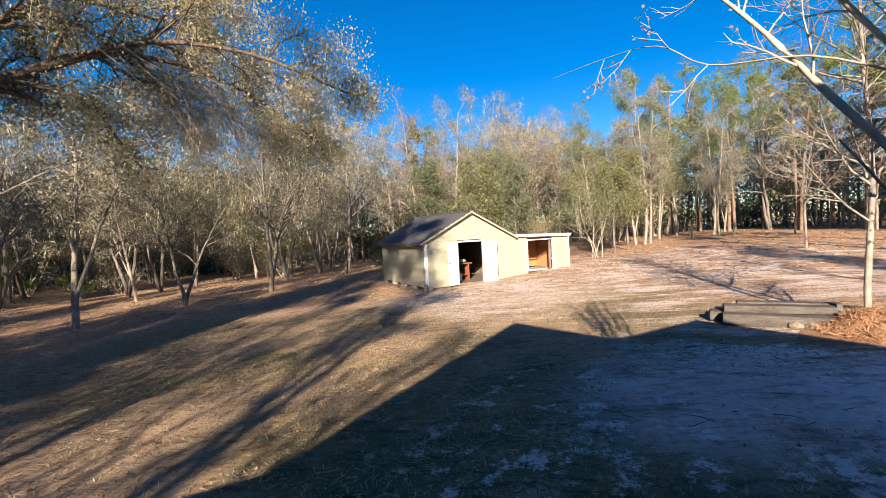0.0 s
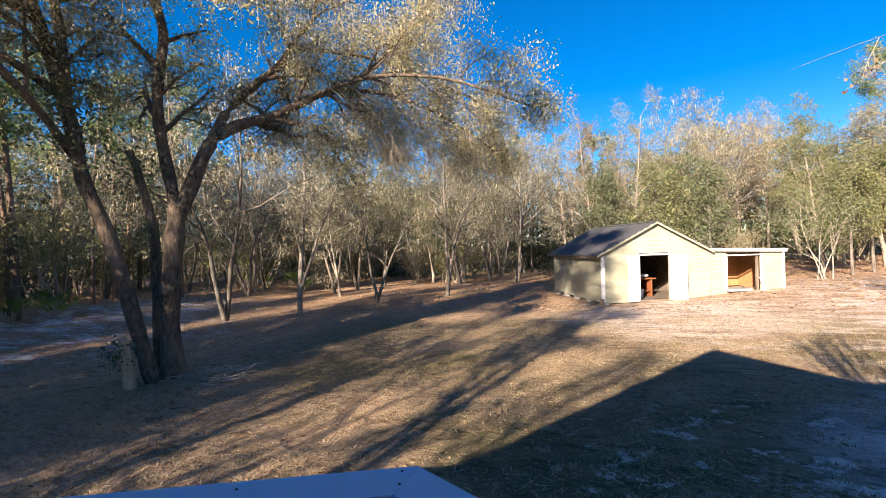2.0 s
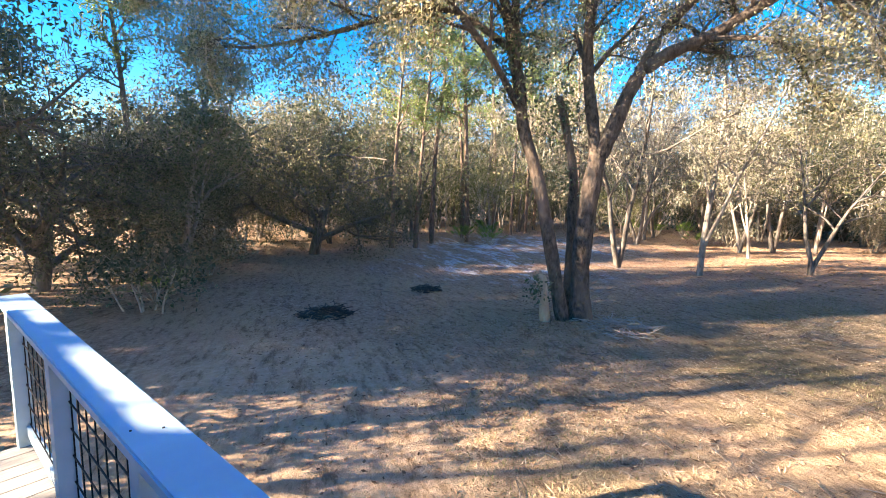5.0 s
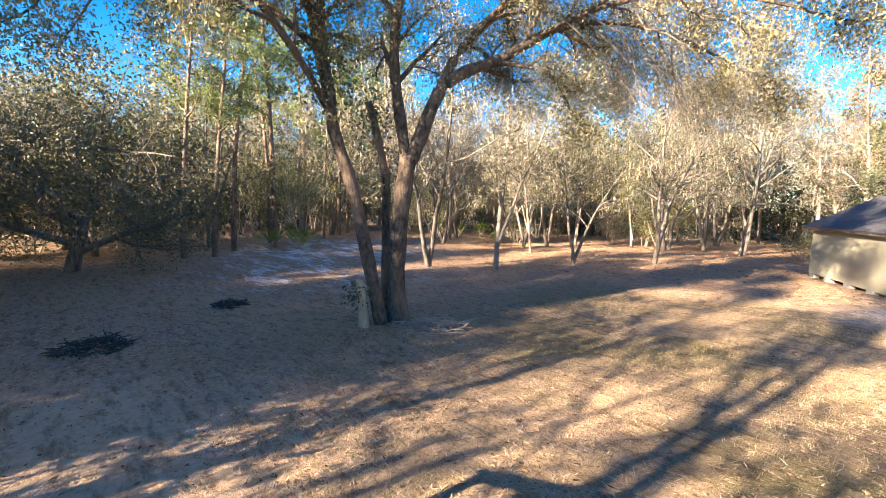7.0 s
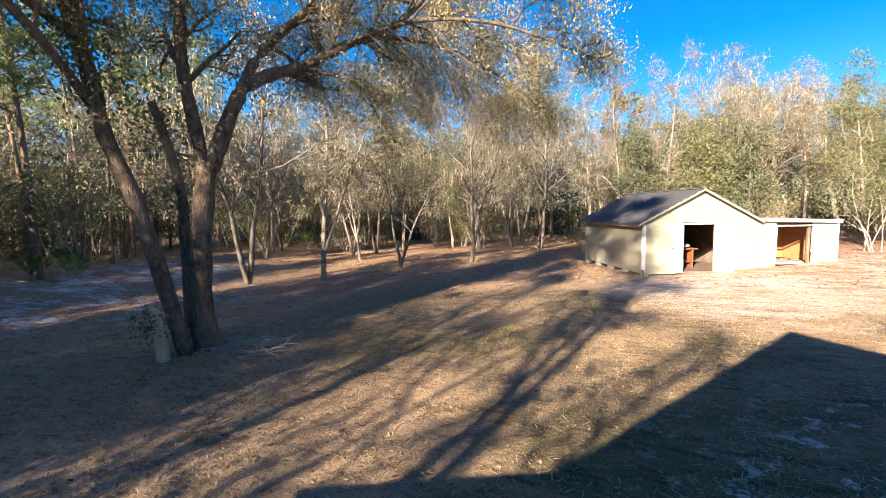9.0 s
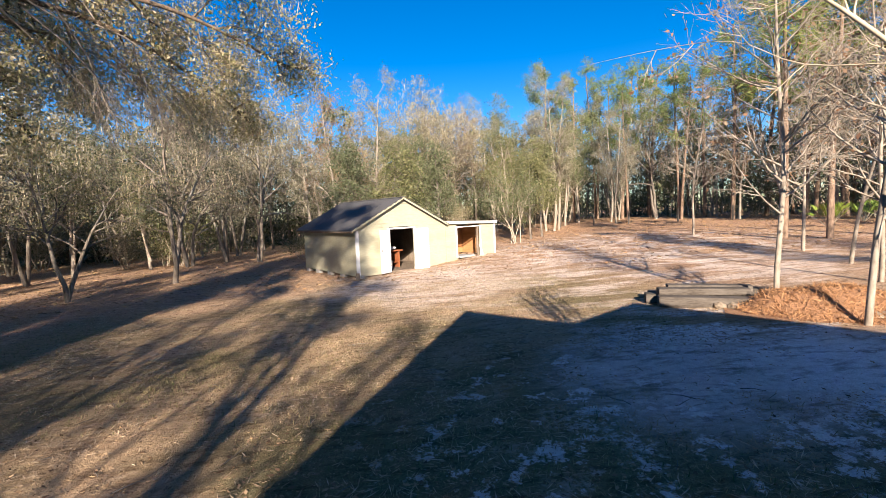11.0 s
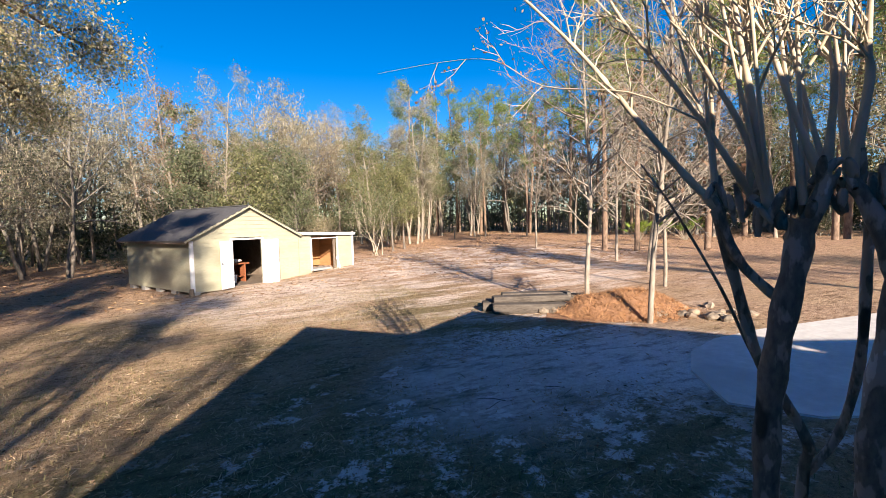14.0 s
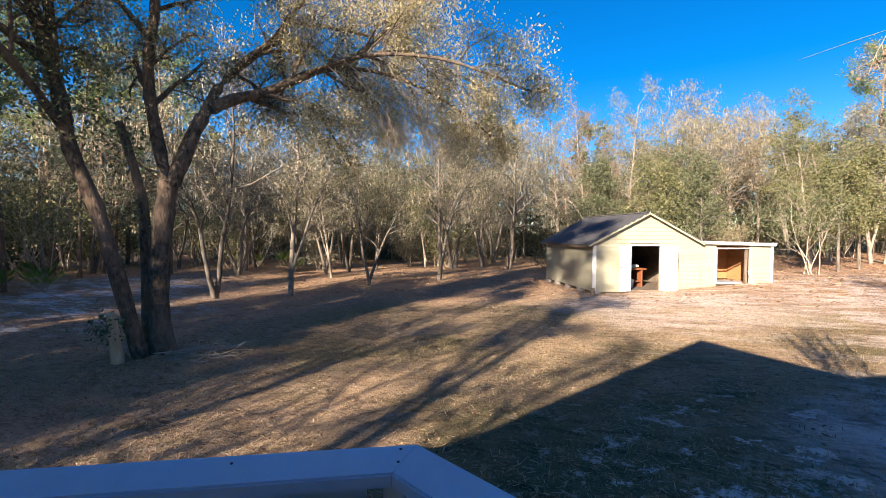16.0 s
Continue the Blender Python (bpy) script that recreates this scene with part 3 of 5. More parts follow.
stump = bmesh.new()
bmesh.ops.create_cone(stump, cap_ends=True, segments=14, radius1=0.09, radius2=0.08, depth=0.3, matrix=Matrix.Translation((0, 0, 0.13)))
stump_ob = tagged(part("post_stump", stump, DARK_WOOD), "short dark timber stump beside the shed corner", "stump")
stump_ob.matrix_world = at_shed(-0.12, -0.15, -0.03)

# ---- house and deck (local axes: x along the house, y out to the yard, origin at the deck's corner) ----
HOUSE = Matrix(((0.838, -0.545, 0, 0.92), (0.545, 0.838, 0, 4.14), (0, 0, 1, 0), (0, 0, 0, 1)))
SHADE = Vector((-TO_SUN.x, -TO_SUN.y)) / TO_SUN.z


def caster(gx, gy, q, gz=0.1):
    """The house corner (a, h), on the upright plane y = q of the house, whose shadow falls on the yard at gx, gy."""
    inv = HOUSE.inverted()
    g, s = inv @ Vector((gx, gy, 0)), inv.to_3x3() @ Vector((SHADE.x, SHADE.y, 0))
    h = (g.y - q) / s.y
    return g.x - h * s.x, h + gz


HOUSE_WALL = grainy("house_siding", (0.55, 0.54, 0.50), (0.70, 0.69, 0.65), 4, 0.7, (1, 1, 3))
Q = -2.6
aA, hA = caster(2.64, 14.55, Q)
aL, hL = caster(-0.62, 7.31, Q)
aB, hB = caster(4.45, 12.6, Q)
aC, hC = caster(6.65, 13.7, Q)
aD, hD = caster(9.7, 8.95, -8.4)
aE, hE = caster(11.8, 7.85, -8.4)
kl = (hA - hL) / (aA - aL)
kr = (hA - hB) / (aB - aA)
eave = hL
aF, _ = caster(-2.3, 6.19, Q)
left_eave, right_eave = aL, aA + (hA - eave) / kr
house = tagged(new("house"), "raised gabled house behind the deck, shading the yard", "house")
house.matrix_world = HOUSE


def prism(outline, y0, y1):
    bm = bmesh.new()
    f = [bm.verts.new((x, y0, z)) for x, z in outline]
    b = [bm.verts.new((x, y1, z)) for x, z in outline]
    n = len(f)
    bm.faces.new(f)
    bm.faces.new(b[::-1])
    for i in range(n):
        bm.faces.new((f[i], f[(i + 1) % n], b[(i + 1) % n], b[i]))
    bmesh.ops.recalc_face_normals(bm, faces=bm.faces)
    return bm


part("gable_wing", prism([(left_eave + 0.4, -0.3), (right_eave - 0.4, -0.3), (right_eave - 0.4, eave + 0.2), (aA, hA - 0.2), (left_eave + 0.4, eave + 0.2)], Q - 0.3, -11), HOUSE_WALL, house)
part("roof", prism([(left_eave, eave), (aA, hA), (right_eave, eave), (right_eave, eave - 0.16), (aA, hA - 0.18), (left_eave, eave - 0.16)], Q, -11.3), SHINGLE, house)
part("roof", prism([(aF, eave), (left_eave - 0.002, eave), (left_eave - 0.002, eave - 0.16), (aF, eave - 0.16)], Q, -11.3), SHINGLE, house)
part("porch_wall", prism([(aF + 0.2, -0.3), (left_eave + 0.38, -0.3), (left_eave + 0.38, eave - 0.17), (aF + 0.2, eave - 0.17)], Q - 0.3, -11), HOUSE_WALL, house)
hw = (hB + hC) / 2
part("side_wing", prism([(right_eave - 0.38, -0.2), (aC - 0.3, -0.2), (aC - 0.3, hw - 0.2), (right_eave - 0.38, hw - 0.2)], Q - 0.3, -9), HOUSE_WALL, house)
part("roof", prism([(aB - 1.0, hw), (aC, hw), (aC, hw - 0.17), (aB - 1.0, hw - 0.17)], Q, -8.45), SHINGLE, house)
part("rear_wing", prism([(aC - 0.2, -0.2), (aE + 3, -0.2), (aE + 3, hE - 1.0), (aE, hE), (aD, hD), (aC - 0.2, hD)], -8.6, -12), HOUSE_WALL, house)

# White rail paint, with the blue of skylit shade put into its colour.
CAP = grainy("blue_shaded_rail", (0.42, 0.57, 0.65), (0.50, 0.65, 0.72), 7, 0.5, (1, 0.3, 1), (0.38, 0.50, 0.58), 0.08, 0.003)
DECKING = grainy("deck_board", (0.20, 0.19, 0.175), (0.36, 0.345, 0.32), 9, 0.85, (8, 1, 1), (0.28, 0.26, 0.24), 0.35, 0.006, vary=0.3)
WIRE = grainy("black_wire", (0.012, 0.012, 0.013), (0.03, 0.03, 0.032), 30, 0.45, metal=0.5)
RAIL_Z, DECK_Z = 1.86, 0.86
L2 = 2.4
# heading of the second rail, in the house's axes
d2 = (HOUSE.to_3x3().inverted() @ Vector((0.93, -0.366, 0))).normalized()
ang2 = math.atan2(d2.y, d2.x)

deck = tagged(new("deck"), "raised timber deck in the shade of the house", "deck")
deck.matrix_world = HOUSE
W = 0.14
k = 0
a = -4.9
while a < L2 * d2.x:
    front = -0.04 if a < -0.05 else max(Q + 0.1, a * d2.y / d2.x - 0.06)
    length = front - Q
    part("board", box((W - 0.008, length, 0.035), (a + W / 2, Q + length / 2, DECK_Z - 0.018)), DECKING, deck)
    a += W
part("rim_joist", box((4.9, 0.04, 0.22), (-2.45, -0.03, DECK_Z - 0.15)), DECKING, deck)
for a in (-4.8, -2.5, -0.1):
    part("support_post", box((0.12, 0.12, 1.4), (a, -0.14, 0.14)), DECKING, deck)

railing = tagged(new("railing"), "white-painted deck railing with black wire mesh panels", "railing")
railing.matrix_world = HOUSE
# cap boards, mitred where they meet
half = ang2 / 2
inner = Vector((math.sin(half), -math.cos(half))) * (0.155 / math.cos(half))
end = Vector((d2.x, d2.y)) * L2
nrm = Vector((d2.y, -d2.x)) * 0.155
cap1 = hull_xy(bmesh.new(), [(-4.96, 0.0), (-0.001, 0.0), (inner.x - 0.001, inner.y), (-4.96, -0.155)], RAIL_Z - 0.04, RAIL_Z)
cap2 = hull_xy(bmesh.new(), [(0.001, 0.0), (end.x, end.y), (end.x + nrm.x, end.y + nrm.y), (inner.x + 0.001, inner.y)], RAIL_Z - 0.04, RAIL_Z)
for bm in (cap1, cap2):
    bmesh.ops.bevel(bm, geom=[e for e in bm.edges if abs(e.verts[0].co.z - e.verts[1].co.z) < 0.01 and e.calc_length() > 0.5], offset=0.006, segments=2, affect="EDGES")
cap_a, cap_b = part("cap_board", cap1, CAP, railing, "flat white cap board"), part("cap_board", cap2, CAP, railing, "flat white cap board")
for parent, sx, sy in ((cap_a, -0.05, -0.03), (cap_a, -0.06, -0.10), (cap_b, 0.05, -0.06), (cap_a, -0.5, -0.05), (cap_a, -1.3, -0.04), (cap_a, -1.36, -0.12), (cap_a, -2.45, -0.05), (cap_a, -2.5, -0.12)):
    bm = bmesh.new()
    bmesh.ops.create_cone(bm, cap_ends=True, segments=8, radius1=0.004, radius2=0.004, depth=0.003, matrix=Matrix.Translation((sx, sy, RAIL_Z + 0.001)))
    part("screw", bm, IRON, parent)


def bay(m, length):
    """A bay of the railing: rails, a post and a wire panel, in the pose m (x along, y out)."""
    def put(name, bm, material):
        bm.transform(m)
        return part(name, bm, material, railing)
    for z in (RAIL_Z - 0.075, DECK_Z + 0.10):
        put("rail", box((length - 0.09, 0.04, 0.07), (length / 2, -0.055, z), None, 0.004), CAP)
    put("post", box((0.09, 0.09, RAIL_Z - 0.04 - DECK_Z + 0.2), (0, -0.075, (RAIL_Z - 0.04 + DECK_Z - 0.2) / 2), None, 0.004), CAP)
    n = int((length - 0.1) / 0.137)
    panel = put("wire_panel", box((length - 0.09, 0.006, 0.006), (length / 2, -0.056, RAIL_Z - 0.17)), WIRE)
    panel_wires = [box((0.006, 0.006, 0.80), (0.05 + (length - 0.1) * i / n, -0.05, RAIL_Z - 0.5)) for i in range(n + 1)]
    panel_wires += [box((length - 0.09, 0.006, 0.006), (length / 2, -0.056, RAIL_Z - 0.17 - i * 0.137)) for i in range(1, 6)]
    for bm in panel_wires:
        bm.transform(m)
        part("wire", bm, WIRE, panel)


for i in range(4):
    bay(Matrix.Translation((-1.3 - 1.2 * i, 0, 0)), 1.2)
turn2 = Matrix.Rotation(ang2, 4, "Z")
bay(turn2 @ Matrix.Translation((0.04, 0, 0)), 1.2)
bay(turn2 @ Matrix.Translation((1.24, 0, 0)), 1.15)

# ---- the wood ----
# per level: twigs, length ratio, spread, wander, lift, sides, steps
OAK = [(10, 0.52, 0.95, 0.10, 0.02, 7, 7), (5, 0.55, 0.8, 0.18, 0.03, 5, 5), (4, 0.55, 0.8, 0.22, 0.0, 3, 3), (2, 0.5, 0.8, 0.22, -0.03, 3, 2), (0, 0, 0, 0.2, -0.03, 3, 1)]
OAK_FAR = [(9, 0.5, 0.95, 0.10, 0.02, 5, 5), (5, 0.55, 0.8, 0.18, 0.03, 3, 3), (3, 0.55, 0.8, 0.22, 0.0, 3, 2), (0, 0, 0, 0.2, -0.03, 3, 1)]
SLIM = [(11, 0.26, 0.75, 0.05, 0.02, 6, 8), (5, 0.55, 0.8, 0.18, 0.06, 4, 4), (4, 0.5, 0.8, 0.22, 0.02, 3, 3), (0, 0, 0, 0.2, 0, 3, 2)]
SLIM_FAR = [(10, 0.27, 0.75, 0.05, 0.02, 5, 6), (5, 0.55, 0.8, 0.18, 0.06, 3, 3), (0, 0, 0, 0.2, 0.02, 3, 2)]
BARE = [(34, 0.26, 1.0, 0.035, 0.02, 7, 9), (9, 0.5, 0.75, 0.14, 0.08, 4, 4), (5, 0.5, 0.75, 0.2, 0.05, 3, 3), (0, 0, 0, 0.2, 0.05, 3, 2)]
PINE = [(22, 0.15, 1.25, 0.02, 0.02, 7, 8), (5, 0.5, 0.7, 0.12, 0.08, 3, 3), (0, 0, 0, 0.2, 0.05, 3, 2)]
BUSH = [(5, 0.6, 0.6, 0.12, 0.03, 4, 4), (4, 0.55, 0.8, 0.2, 0.05, 3, 2), (0, 0, 0, 0.2, 0, 3, 2)]
SPREAD = [(10, 1.45, 1.1, 0.12, 0.0, 8, 5), (7, 0.5, 0.8, 0.2, -0.01, 5, 6), (5, 0.5, 0.8, 0.22, 0.0, 3, 4), (4, 0.5, 0.8, 0.22, -0.03, 3, 2), (0, 0, 0, 0.2, 0, 3, 1)]


def lean_way(rng, a):
    w = rng.uniform(0, 6.28)
    return (a * math.cos(w), a * math.sin(w), 1)


def forest_oak(seed, h, leaf, n, moss=900, forks=2, size=0.06, spec=None):
    w = Wood(seed)
    w.bole = 0.36
    for f in range(forks):
        w.limb((0.1 * f, 0.05 * f, -0.15), lean_way(w.rng, 0.10 + 0.18 * f), h * (1 - 0.12 * f), 0.13, 0.03, 0, spec or OAK)
    sets = [("crown", w.leaves(n, size, 0.21, 0.08), leaf)]
    if moss:
        c = np.array([t[0] for t in w.tips])[w.rng.integers(0, len(w.tips), moss)] + w.rng.normal(0, 0.12, (moss, 3))
        sets.append(("moss", leaf_quads(w.rng, c - np.array((0, 0, 0.16)), 0.2, 0.06, True), MOSS))
    return tree_thing("oak_tree", "grey-green oak hung with moss at the edge of the wood", w, BARK, sets, group="trees of the wood")


def slim_tree(seed, h, leaf, n, size=0.058, spec=SLIM):
    w = Wood(seed)
    w.limb((0, 0, -0.15), lean_way(w.rng, 0.06), h, 0.13, 0.025, 0, spec)
    if seed % 2:
        w.limb((0.1, 0, 0.8), lean_way(w.rng, 0.35), h * 0.75, 0.08, 0.02, 0, spec)
    return tree_thing("slim_tree", "slim pale-barked tree with a thin olive crown", w, PALE_BARK, [("crown", w.leaves(n, size, 0.2), leaf)], group="trees of the wood")


def pine_tree(seed, h):
    w = Wood(seed)
    p, d = [np.array((0, 0, -0.15))], []
    way = np.array((0, 0, 1.0))
    for i in range(9):
        way = way + w.rng.normal(0, 0.025, 3)
        way /= np.linalg.norm(way)
        d.append(way.copy())
        p.append(p[-1] + way * h / 9)
    d.append(way)
    r = np.linspace(0.17, 0.04, 10)
    w.tube(p, r, 8)
    w.branch(p, d, r, h, 0, PINE, 0.5)
    return tree_thing("pine_tree", "tall straight pine with tufts of green needles high up", w, PINE_BARK, [("needles", w.leaves(4200, 0.16, 0.22, 0, 0.14), PINE_LEAF)], group="trees of the wood")


def bush(seed, h, leaf, n, label):
    w = Wood(seed)
    for i in range(5):
        w.limb(w.rng.normal(0, 0.25, 3) * (1, 1, 0) - np.array((0, 0, 0.1)), lean_way(w.rng, 0.35), h * w.rng.uniform(0.7, 1.05), 0.035, 0.01, 0, BUSH)
    return tree_thing("bush", label, w, TWIG, [("foliage", w.leaves(n, 0.062, 0.32), leaf)], "bush", "bushes of the wood")


def put(proto, x, y, s=1.0, rz=None, lean=0.0):
    rz = random.uniform(0, 360) if rz is None else rz
    c = copy_thing(proto, pose(x, y, ground_z(x, y) - 0.05, lean, 0, rz))
    c.scale = (s, s, s * random.uniform(0.92, 1.08))
    return c


oaks = [forest_oak(11, 9.5, GREY_LEAF, 8500), forest_oak(12, 8.5, OAK_LEAF, 9500), forest_oak(13, 10.5, GREY_LEAF, 8000), forest_oak(14, 8.0, GREY_LEAF, 8500, forks=3)]
slims = [slim_tree(21, 11, GREY_LEAF, 7500), slim_tree(22, 12, GREY_LEAF, 6500), slim_tree(23, 10, GREEN_LEAF, 9000), slim_tree(24, 12, RUST_LEAF, 2600)]
far_oaks = [forest_oak(15, 10.5, GREY_LEAF, 2200, 250, size=0.115, spec=OAK_FAR), forest_oak(16, 9.5, OAK_LEAF, 3200, 250, size=0.115, spec=OAK_FAR)]
far_slims = [slim_tree(25, 12, GREY_LEAF, 2600, 0.11, SLIM_FAR), slim_tree(26, 11.5, GREEN_LEAF, 2800, 0.11, SLIM_FAR)]
pines = [pine_tree(31, 17), pine_tree(32, 15)]
bushes = [bush(41, 3.0, GREEN_LEAF, 2800, "dense olive-green bush at the edge of the wood"), bush(42, 2.4, GREY_LEAF, 3000, "grey-brown thicket bush at the edge of the wood"),
          bush(43, 4.2, GREEN_LEAF, 3800, "tall evergreen bush at the edge of the wood"), bush(44, 1.6, OAK_LEAF, 2000, "low dark bush under the trees")]
w = Wood(46)
w.limb((0, 0, -0.15), (0.03, 0.02, 1), 7.0, 0.11, 0.02, 0, [(30, 0.27, 1.0, 0.05, 0.02, 6, 9), (6, 0.5, 0.8, 0.2, 0.03, 3, 4), (4, 0.5, 0.8, 0.2, 0.0, 3, 2), (0, 0, 0, 0.2, 0, 3, 1)])
evergreens = [tree_thing("evergreen_tree", "dense olive-green evergreen tree behind the shed", w, BARK, [("crown", w.leaves(8000, 0.07, 0.22), GREEN_LEAF)], group="trees of the wood")]
evergreens[0].matrix_world = pose(1.2, 33.0, ground_z(1.2, 33.0) - 0.05)
# the first of each kind take their own places
for proto, (x, y) in zip(far_oaks + far_slims, [(-22, 44), (-36, 22), (8, 50), (20, 62)]):
    proto.matrix_world = pose(x, y, ground_z(x, y) - 0.05)
for proto, (x, y) in zip(oaks + slims + pines + bushes, [(-16.5, 17.1), (-9.8, 26.9), (-8.4, 36.9), (-25.5, 26), (-13.7, 18.9), (-33, 35), (11.0, 38.8), (-3.0, 38), (-30, 24), (20.4, 23.3), (2.5, 33), (-19, 40), (9.5, 33.5), (-12, -0.5)]):
    proto.matrix_world = pose(x, y, ground_z(x, y) - 0.05, 0, 0, random.uniform(0, 360))

placed = [(o.location.x, o.location.y) for o in oaks + slims + pines + bushes] + [(1.2, 33.0)]


def clear(x, y, gap):
    if any((x - a) ** 2 + (y - b) ** 2 < gap * gap for a, b in placed):
        return False
    if math.hypot(x + 21.5, y - 4.5) < 5.5:
        return False
    p = SHED.inverted() @ Vector((x, y, 0))
    return not (-2.2 < p.x < 10.0 and -3 < p.y < 8.0)


def polar(yaw, r):
    return 0.9 - math.sin(radians(yaw)) * r, 3.2 + math.cos(radians(yaw)) * r


# single trees that stand out
for proto, x, y, s in ((oaks[1], -12.5, 23.6, 0.75), (slims[0], -18.3, 27.6, 0.8), (oaks[3], -24, 33, 1.0), (oaks[2], -12.1, 41.2, 1.1), (slims[1], -16.1, 46.8, 1.0),
                       (slims[0], 15.8, 44.0, 1.05), (slims[1], 16.4, 43.6, 1.1), (slims[0], 17.4, 45.0, 1.05), (slims[2], 24.0, 55, 1.1), (pines[1], 27.5, 50, 0.95), (slims[2], 4.0, 36, 0.9),
                       (pines[0], 21.0, 21.5, 0.9), (pines[1], 23.2, 19.0, 1.0), (slims[1], 24.4, 46.9, 0.9)):
    put(proto, x, y, s)
    placed.append((x, y))

for x, y, s in ((-1.8, 34.5, 1.1), (4.6, 34.6, 0.95), (11.6, 36.0, 0.9), (13.2, 38, 1.0)):
    put(evergreens[0], x, y, s)
    placed.append((x, y))

# edge of the wood: nearest distance by heading
EDGE = [(110, 15), (88, 17), (76, 23), (66, 30), (58, 46), (50, 36), (40, 34), (26, 33), (14, 33), (4, 33), (-8, 37), (-18, 42), (-28, 52), (-40, 46), (-60, 34), (-90, 30)]


def edge_at(yaw):
    for (a, r0), (b, r1) in zip(EDGE, EDGE[1:]):
        if b <= yaw <= a:
            return r0 + (r1 - r0) * (a - yaw) / (a - b)
    return 34


rng = random.Random(5)
for band, count, lo, hi in ((0, 95, 0, 9), (1, 80, 9, 22), (2, 46, 22, 42)):
    for k in range(count):
        yaw = -88 + 195 * (k + rng.random()) / count
        r = edge_at(yaw) + rng.uniform(lo, hi)
        x, y = polar(yaw, r)
        if not clear(x, y, 2.2):
            continue
        placed.append((x, y))
        u = rng.random()
        if yaw < -22:
            kind = pines if u < 0.42 else (slims if u < 0.8 else oaks)
        elif yaw < 12:
            kind = slims if u < 0.52 else (oaks if u < 0.97 else pines)
        elif yaw > 55:
            kind = [oaks[1]] if u < 0.55 else (pines if u < 0.85 else slims)
        else:
            kind = oaks if u < 0.68 else slims
        if band:
            kind = {"oak_tree": far_oaks, "slim_tree": far_slims}.get(kind[0].name.split(".")[0], kind)
        put(rng.choice(kind), x, y, rng.uniform(0.85, 1.2) * (1.12 if band else 1.0) * (0.78 if yaw > 72 else 1.0))
for k in range(160):
    yaw = -88 + 195 * (k + rng.random()) / 160
    r = edge_at(yaw) + rng.uniform(1, 30) + (5 if yaw < -20 else 0)
    x, y = polar(yaw, r)
    if clear(x, y, 1.2):
        put(rng.choice(bushes), x, y, rng.uniform(0.8, 1.3) * (1.0 if r < edge_at(yaw) + 10 else 1.7))
# unseen trees added behind and beside the house, whose shadows stripe the lawn
for proto, x, y, s in ((slims[3], -3.3, -6.8, 1.1), (evergreens[0], -8.6, -5.0, 0.9), (evergreens[0], -11, -5.6, 1.0), (evergreens[0], -6.9, -6.0, 0.8), (oaks[1], -11.5, -4.5, 0.95), (oaks[1], -15, -9, 1.1), (slims[0], -8.5, -10, 1.05), (oaks[0], -12, -15, 1.1),
                       (oaks[3], -20, -14, 1.0), (oaks[0], 17, -4, 0.9), (pines[0], 14, -12, 1.0),
                       (evergreens[0], -9.8, -8.5, 1.35), (evergreens[0], -13.4, -19, 2.2), (evergreens[0], -15.8, -8.4, 1.4), (evergreens[0], -21.5, -9.0, 1.5), (evergreens[0], -17.6, -18, 2.5), (evergreens[0], -26, -18, 2.5),
                       (bushes[0], -5.6, -2.4, 1.0), (slims[0], -5.6, -10, 1.15), (pines[0], -3.6, -13.5, 1.05)):
    put(proto, x, y, s)
# tall pines beyond the clearing's east side
for yaw, r, s in ((-21, 62, 1.15), (-23.5, 58, 1.1), (-26, 66, 1.25), (-29, 60, 1.2), (-32, 63, 1.3), (-35, 52, 1.15), (-37.5, 56, 1.25), (-40, 49, 1.2), (-43, 54, 1.3), (-46, 45, 1.2), (-49, 50, 1.25), (-52, 42, 1.2), (-55, 47, 1.3), (-58, 39, 1.2), (-62, 42, 1.3), (-66, 36, 1.2), (-70, 40, 1.3),
                  (70, 34, 1.0), (66, 40, 1.1), (63, 46, 1.15), (60, 52, 1.2), (57, 56, 1.15), (74, 30, 1.0), (79, 27, 1.0), (54, 60, 1.2)):
    put(rng.choice(pines), *polar(yaw, r), s)

# far woods that close the view behind the edge
far_rng = np.random.default_rng(71)
far_wood, clumps = Wood(72), []
for k in range(520):
    yaw = -100 + 220 * (k + far_rng.random()) / 520
    x, y = polar(yaw, max(44, edge_at(yaw) + 17) + far_rng.uniform(0, 34))
    z, h = ground_z(x, y), far_rng.uniform(8.0, 14.5)
    far_wood.tube([(x, y, z - 0.2), (x + far_rng.normal(0, 0.3), y, z + h * 0.5), (x + far_rng.normal(0, 0.5), y, z + h * 0.9)], [0.14, 0.1, 0.03], 4)
    n = 150
    up = far_rng.beta(1.6, 1.3, n)
    wide = h * 0.17 * np.sqrt(np.clip(1.15 - up, 0.05, 1)) * np.sqrt(far_rng.random(n))
    a = far_rng.uniform(0, 6.28, n)
    clumps.append(np.stack([x + wide * np.cos(a), y + wide * np.sin(a), z + h * (0.12 + 0.9 * up)], 1))
    low = np.stack([x + far_rng.normal(0, 1.6, 45), y + far_rng.normal(0, 1.6, 45), z + 2.6 * far_rng.random(45) ** 1.5], 1)
    clumps.append(low)
clumps = np.concatenate(clumps)
clumps = np.repeat(clumps, 2, axis=0) + far_rng.normal(0, 0.25, (len(clumps) * 2, 3))
far = tagged(new("far_woods"), "deep mixed wood closing the view behind the edge trees", "woods", kind="stuff")
tagged(child("trunks", far_wood.mesh("trunks", BARK), far), kind="stuff")
tagged(child("foliage", quads_mesh("foliage", leaf_quads(far_rng, clumps, 0.2, 0.55), OAK_LEAF), far), kind="stuff")

